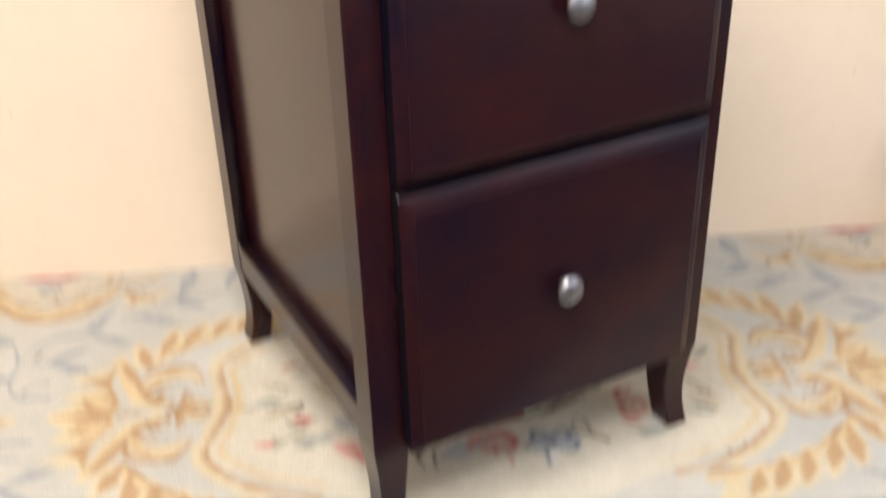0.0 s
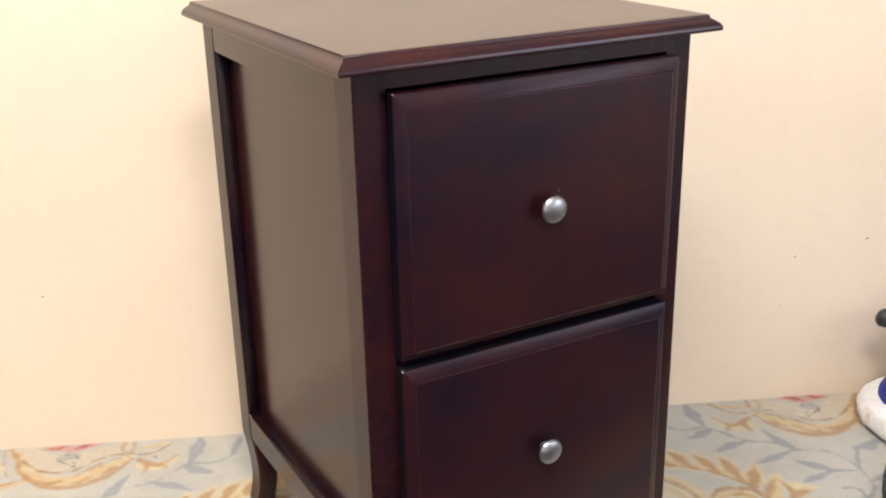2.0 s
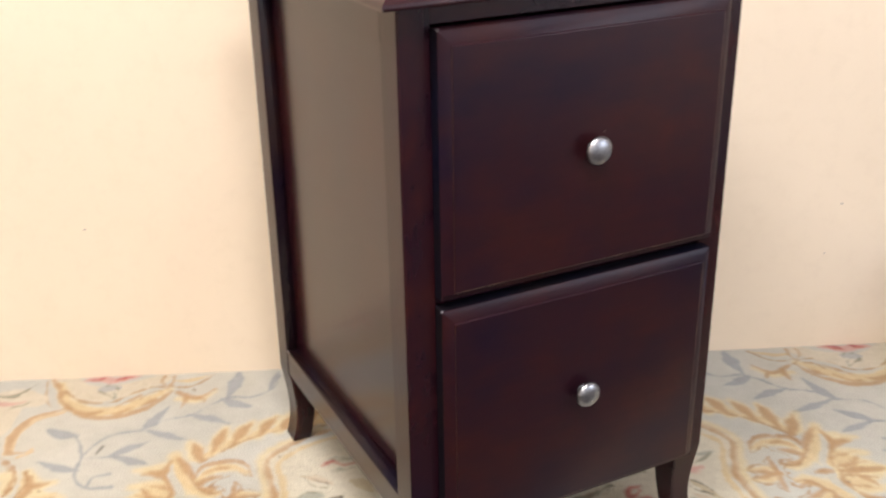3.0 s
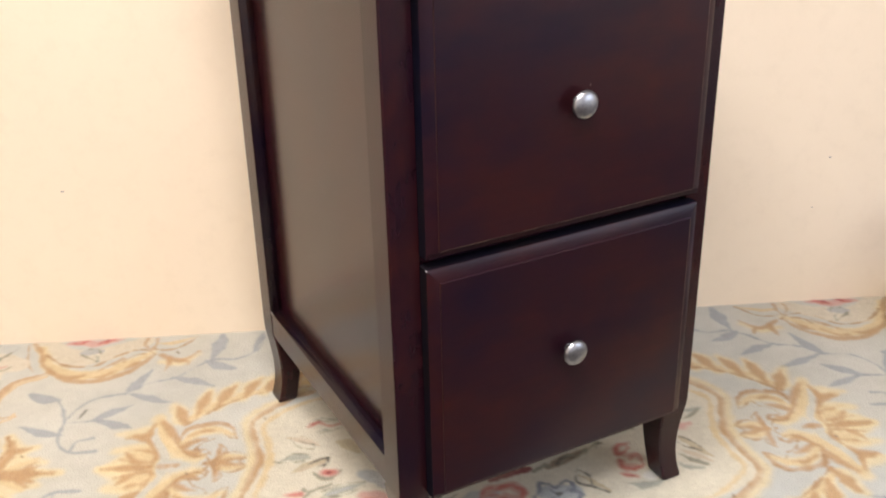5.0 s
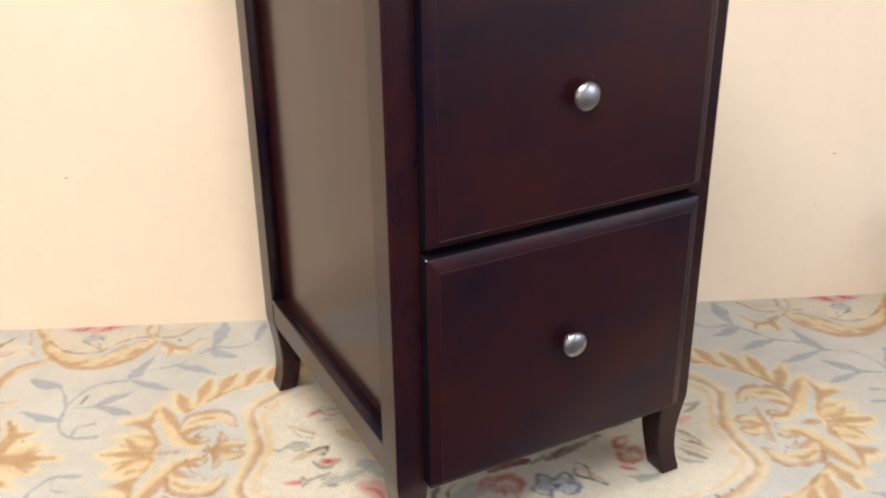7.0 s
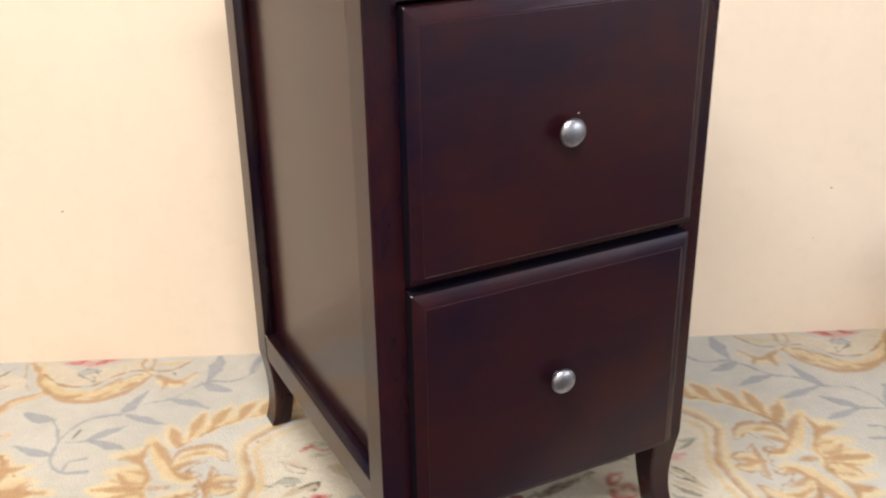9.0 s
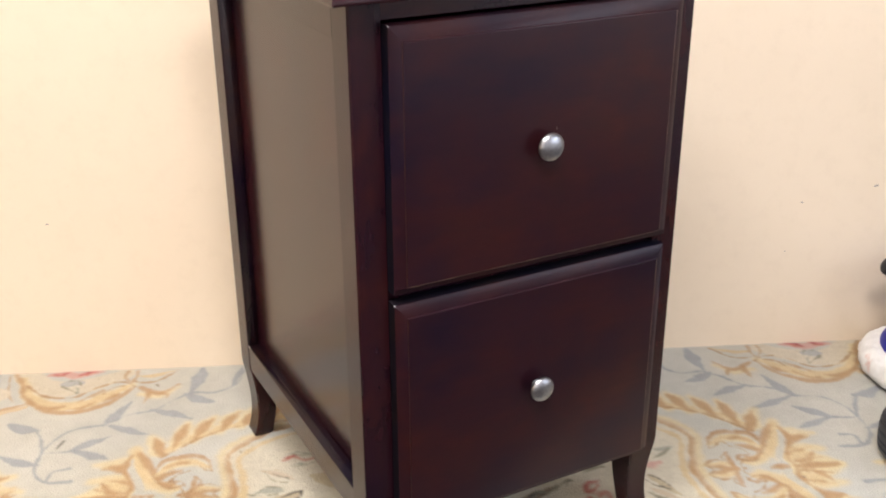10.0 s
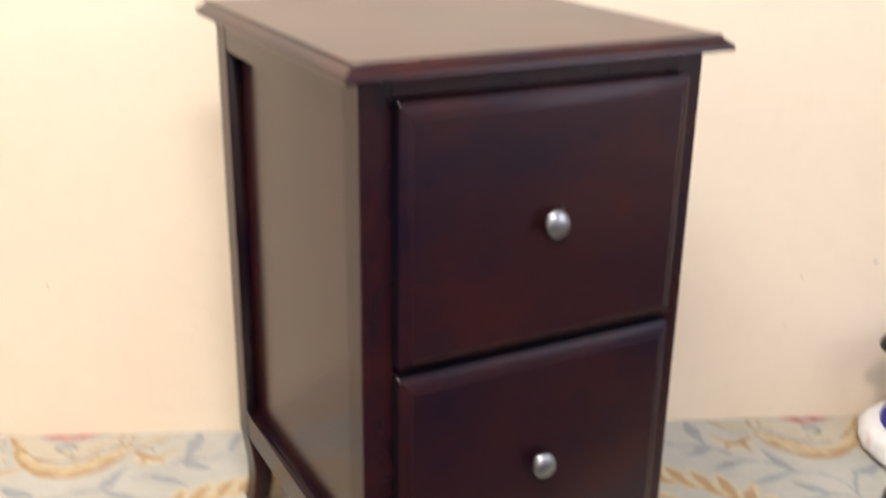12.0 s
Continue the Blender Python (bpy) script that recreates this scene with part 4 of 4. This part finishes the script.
dab("N", BROWN, (2.2, 2.2), (-0.444, 0.398), (-0.442, 0.4))
dab("N", BROWN, (2.2, 2.2), (-0.699, 0.442), (-0.697, 0.445))
dab("N", BROWN, (2.2, 2.2), (-0.341, 0.273), (-0.34, 0.276))

DYE *= np.array((0.845, 0.87, 0.905)) * (1 + 0.03 * field_noise(0.009, 8) + 0.025 * field_noise(0.2, 9))[..., None]
rows, cols = SHAPE
height = 0.0007 * field_noise(0.12, 6) + 0.0004 * field_noise(0.02, 7)
verts = np.stack([GU, -GV, height], -1).reshape(-1, 3)
index = np.arange(rows * cols).reshape(rows, cols)
quads = np.stack([index[:-1, :-1], index[1:, :-1], index[1:, 1:], index[:-1, 1:]], -1).reshape(-1, 4)
rim = np.concatenate([index[0, :], index[1:, -1], index[-1, -2::-1], index[-2:0:-1, 0]])
low = np.arange(len(rim)) + rows * cols
below = verts[rim] * (1, 1, 0) + (0, 0, -0.0118)
skirt = np.stack([rim, np.roll(rim, -1), np.roll(low, -1), low], -1)
me = bpy.data.meshes.new("rug")
me.from_pydata(np.concatenate([verts, below]).tolist(), [], np.concatenate([quads, skirt]).tolist())
me.polygons.foreach_set("use_smooth", np.ones(len(me.polygons), bool))
flat = DYE.reshape(-1, 3)
flat = np.concatenate([flat, flat[rim]])
dye = me.color_attributes.new("dye", "FLOAT_COLOR", "POINT")
dye.data.foreach_set("color", np.concatenate([flat, np.ones((len(flat), 1))], 1).astype(np.float32).ravel())
me.materials.append(RUG)
rug = new("rug", me)
rug.matrix_world = ROOM
tagged(rug, "pale grey-blue and cream floral wool rug with golden scrolls", "rug")

# ---------------------------------------------------------------- things beside the wall
polisher = thing("polisher", ROOM @ pose(0.853, -0.137, 0.0005), "blue and black car polisher standing on its white terry pad", "power tool")
part("backing", turned(((0.001, 0.0), (0.1080, 0.0), (0.1105, 0.0015), (0.1110, 0.0050), (0.1090, 0.0060), (0.001, 0.0060)), 64), RUBBER, polisher, "dark rubber backing plate")
pad = turned(((0.001, 0.004), (0.108, 0.004), (0.119, 0.0050), (0.1265, 0.010), (0.1296, 0.020), (0.1285, 0.032), (0.123, 0.042), (0.113, 0.049), (0.100, 0.052), (0.001, 0.053)), 144)
bmesh.ops.subdivide_edges(pad, edges=[e for e in pad.edges if abs(e.verts[0].co.z - e.verts[1].co.z) > 0.0012 and e.verts[0].co.xy.length > 0.09], cuts=2, use_grid_fill=True)
for v in pad.verts:
    a, r = math.atan2(v.co.y, v.co.x), v.co.xy.length
    if r > 0.09:
        crease = max(0.0, math.cos(9 * a + 0.8 * math.sin(2 * a) + 14 * v.co.z)) ** 24
        swell = 1 + 0.010 * math.sin(5 * a + 1) - 0.022 * crease + 0.020 * noise.noise(v.co * 55) + 0.016 * noise.noise(v.co * 150)
        v.co.x, v.co.y = v.co.x * swell, v.co.y * swell
        v.co.z += 0.0022 * noise.noise(v.co * 90 + Vector((3, 1, 7))) * (v.co.z > 0.012)
part("pad", pad, TERRY, polisher, "white terry pad with reddish wax stains", smooth=80)
part("hood", turned(((0.001, 0.046), (0.095, 0.046), (0.0985, 0.050), (0.098, 0.057), (0.092, 0.069), (0.081, 0.081), (0.066, 0.091), (0.050, 0.097), (0.040, 0.100), (0.001, 0.101)), 56), BLUE, polisher, "glossy blue plastic hood")
bm = turned(((0.001, 0.088), (0.036, 0.088), (0.038, 0.100), (0.047, 0.112), (0.060, 0.126), (0.0725, 0.143), (0.0805, 0.158), (0.0850, 0.172), (0.0872, 0.187), (0.0875, 0.196), (0.001, 0.198)), 48)
bm.transform(pose(0, 0.030, 0) @ Matrix.Diagonal((1.06, 0.62, 1, 1)))
motor = part("motor_housing", bm, BLUE, polisher)
bm = turned(((0.001, 0.194), (0.0870, 0.194), (0.0882, 0.1955), (0.0882, 0.1990), (0.0860, 0.2025), (0.080, 0.2050), (0.068, 0.2070), (0.050, 0.2080), (0.001, 0.2085)), 48)
bm.transform(pose(0, 0.030, 0.0005) @ Matrix.Diagonal((1.06, 0.62, 1, 1)))
part("cap", bm, GREY, motor, "dark grey cap")
for way in (-1, 1):
    bm = bmesh.new()
    bmesh.ops.create_uvsphere(bm, u_segments=28, v_segments=18, radius=1.0)
    for f in bm.faces:
        f.smooth = True
    for v in bm.verts:
        v.co.x *= 1 - 0.12 * v.co.z
    bm.transform(pose(way * 0.0900, 0.046, 0.1935, 0, way * 8, 0) @ Matrix.Diagonal((0.0180, 0.0150, 0.0165, 1)))
    part("grip", bm, RUBBER, polisher, "black rubber grip")


def shell(levels, half_x, half_y, power=3.4, count=56):
    """A rounded block: (height, share of the full plan) from the bottom up."""
    rings = []
    for z, share in levels:
        ring = []
        for k in range(count):
            a = 2 * math.pi * k / count
            c, s = math.cos(a), math.sin(a)
            ring.append((half_x * share * math.copysign(abs(c) ** (2 / power), c), half_y * share * math.copysign(abs(s) ** (2 / power), s), z))
        rings.append(ring)
    return loft(rings)


case = thing("case", ROOM @ pose(0.776, -0.400, 0.0005, 0, 0, 4.4), "rounded charcoal plastic case lying on the rug", "case")
part("lower_shell", shell(((0.0, 0.86), (0.004, 0.925), (0.012, 0.965), (0.020, 0.982), (0.0206, 0.968), (0.0230, 0.970), (0.0236, 0.985), (0.0310, 0.993), (0.0316, 0.979), (0.0340, 0.980), (0.0346, 0.995), (0.042, 1.0), (0.0455, 0.997), (0.0465, 0.985)), 0.134, 0.0735, 6.0), CHARCOAL, case)
part("seam", shell(((0.0445, 0.972), (0.0505, 0.972)), 0.134, 0.0735, 6.0), RUBBER, case, "black rubber seam")
part("upper_shell", shell(((0.0485, 0.985), (0.0495, 0.997), (0.053, 1.0), (0.0610, 0.996), (0.0616, 0.982), (0.0640, 0.981), (0.0646, 0.993), (0.0710, 0.987), (0.0716, 0.972), (0.0740, 0.970), (0.0746, 0.982), (0.080, 0.965), (0.088, 0.92), (0.093, 0.85), (0.0955, 0.74), (0.0965, 0.5)), 0.134, 0.0735, 6.0), CHARCOAL, case)

# small scuffs in the wall's paint
for u, z, wide, tall, turn in ((-0.667, 0.284, 0.0060, 0.0024, 6), (0.630, 0.281, 0.0055, 0.0024, -10), (0.760, 0.308, 0.0085, 0.0030, 18), (0.6105, 0.188, 0.0024, 0.0020, 0)):
    bm = turned(((0.0001, 0.0), (0.5, 0.0), (0.46, 0.35), (0.0001, 0.5)), 14)
    scuff = new("paint_scuff", mesh_of(bm, "paint_scuff", SCUFF_GLINT))
    scuff.parent = bpy.data.objects["wall_north"]
    scuff.matrix_local = pose(u, 0.0, z, 90, 0, 0) @ pose(0, 0, 0, 0, 0, turn) @ Matrix.Diagonal((wide, tall, 0.0012, 1))

# pale nicks in the lacquer: above the upper knob and on the drawers' upper corners
n = Nodes("bare_wood")
BARE = n.set(Base_Color=n.ramp(n.noise(n.coords(), 400, 3), (0.3, (0.30, 0.27, 0.26)), (0.7, (0.62, 0.60, 0.60))), Roughness=0.4)
upper_drawer, lower_drawer = DRAWERS
for drawer, place, turn, size, mat in (
    (upper_drawer, (0.2350, -0.0221, 0.609), (90, 20, 0), (0.0008, 0.0028, 0.0006), SCUFF_GLINT),
    (upper_drawer, (0.0370, -0.0150, 0.7391), (70, 52, 0), (0.0048, 0.0010, 0.0008), BARE),
    (lower_drawer, (0.0366, -0.0147, 0.4327), (70, 48, 0), (0.0044, 0.0016, 0.0010), BARE),
):
    fleck = turned(((0.0001, 0.0), (0.5, 0.0), (0.4, 0.4), (0.0001, 0.5)), 10)
    fleck.transform(pose(*place, *turn) @ Matrix.Diagonal((*size, 1)))
    part("glint_nick", fleck, mat, drawer, "pale nick")
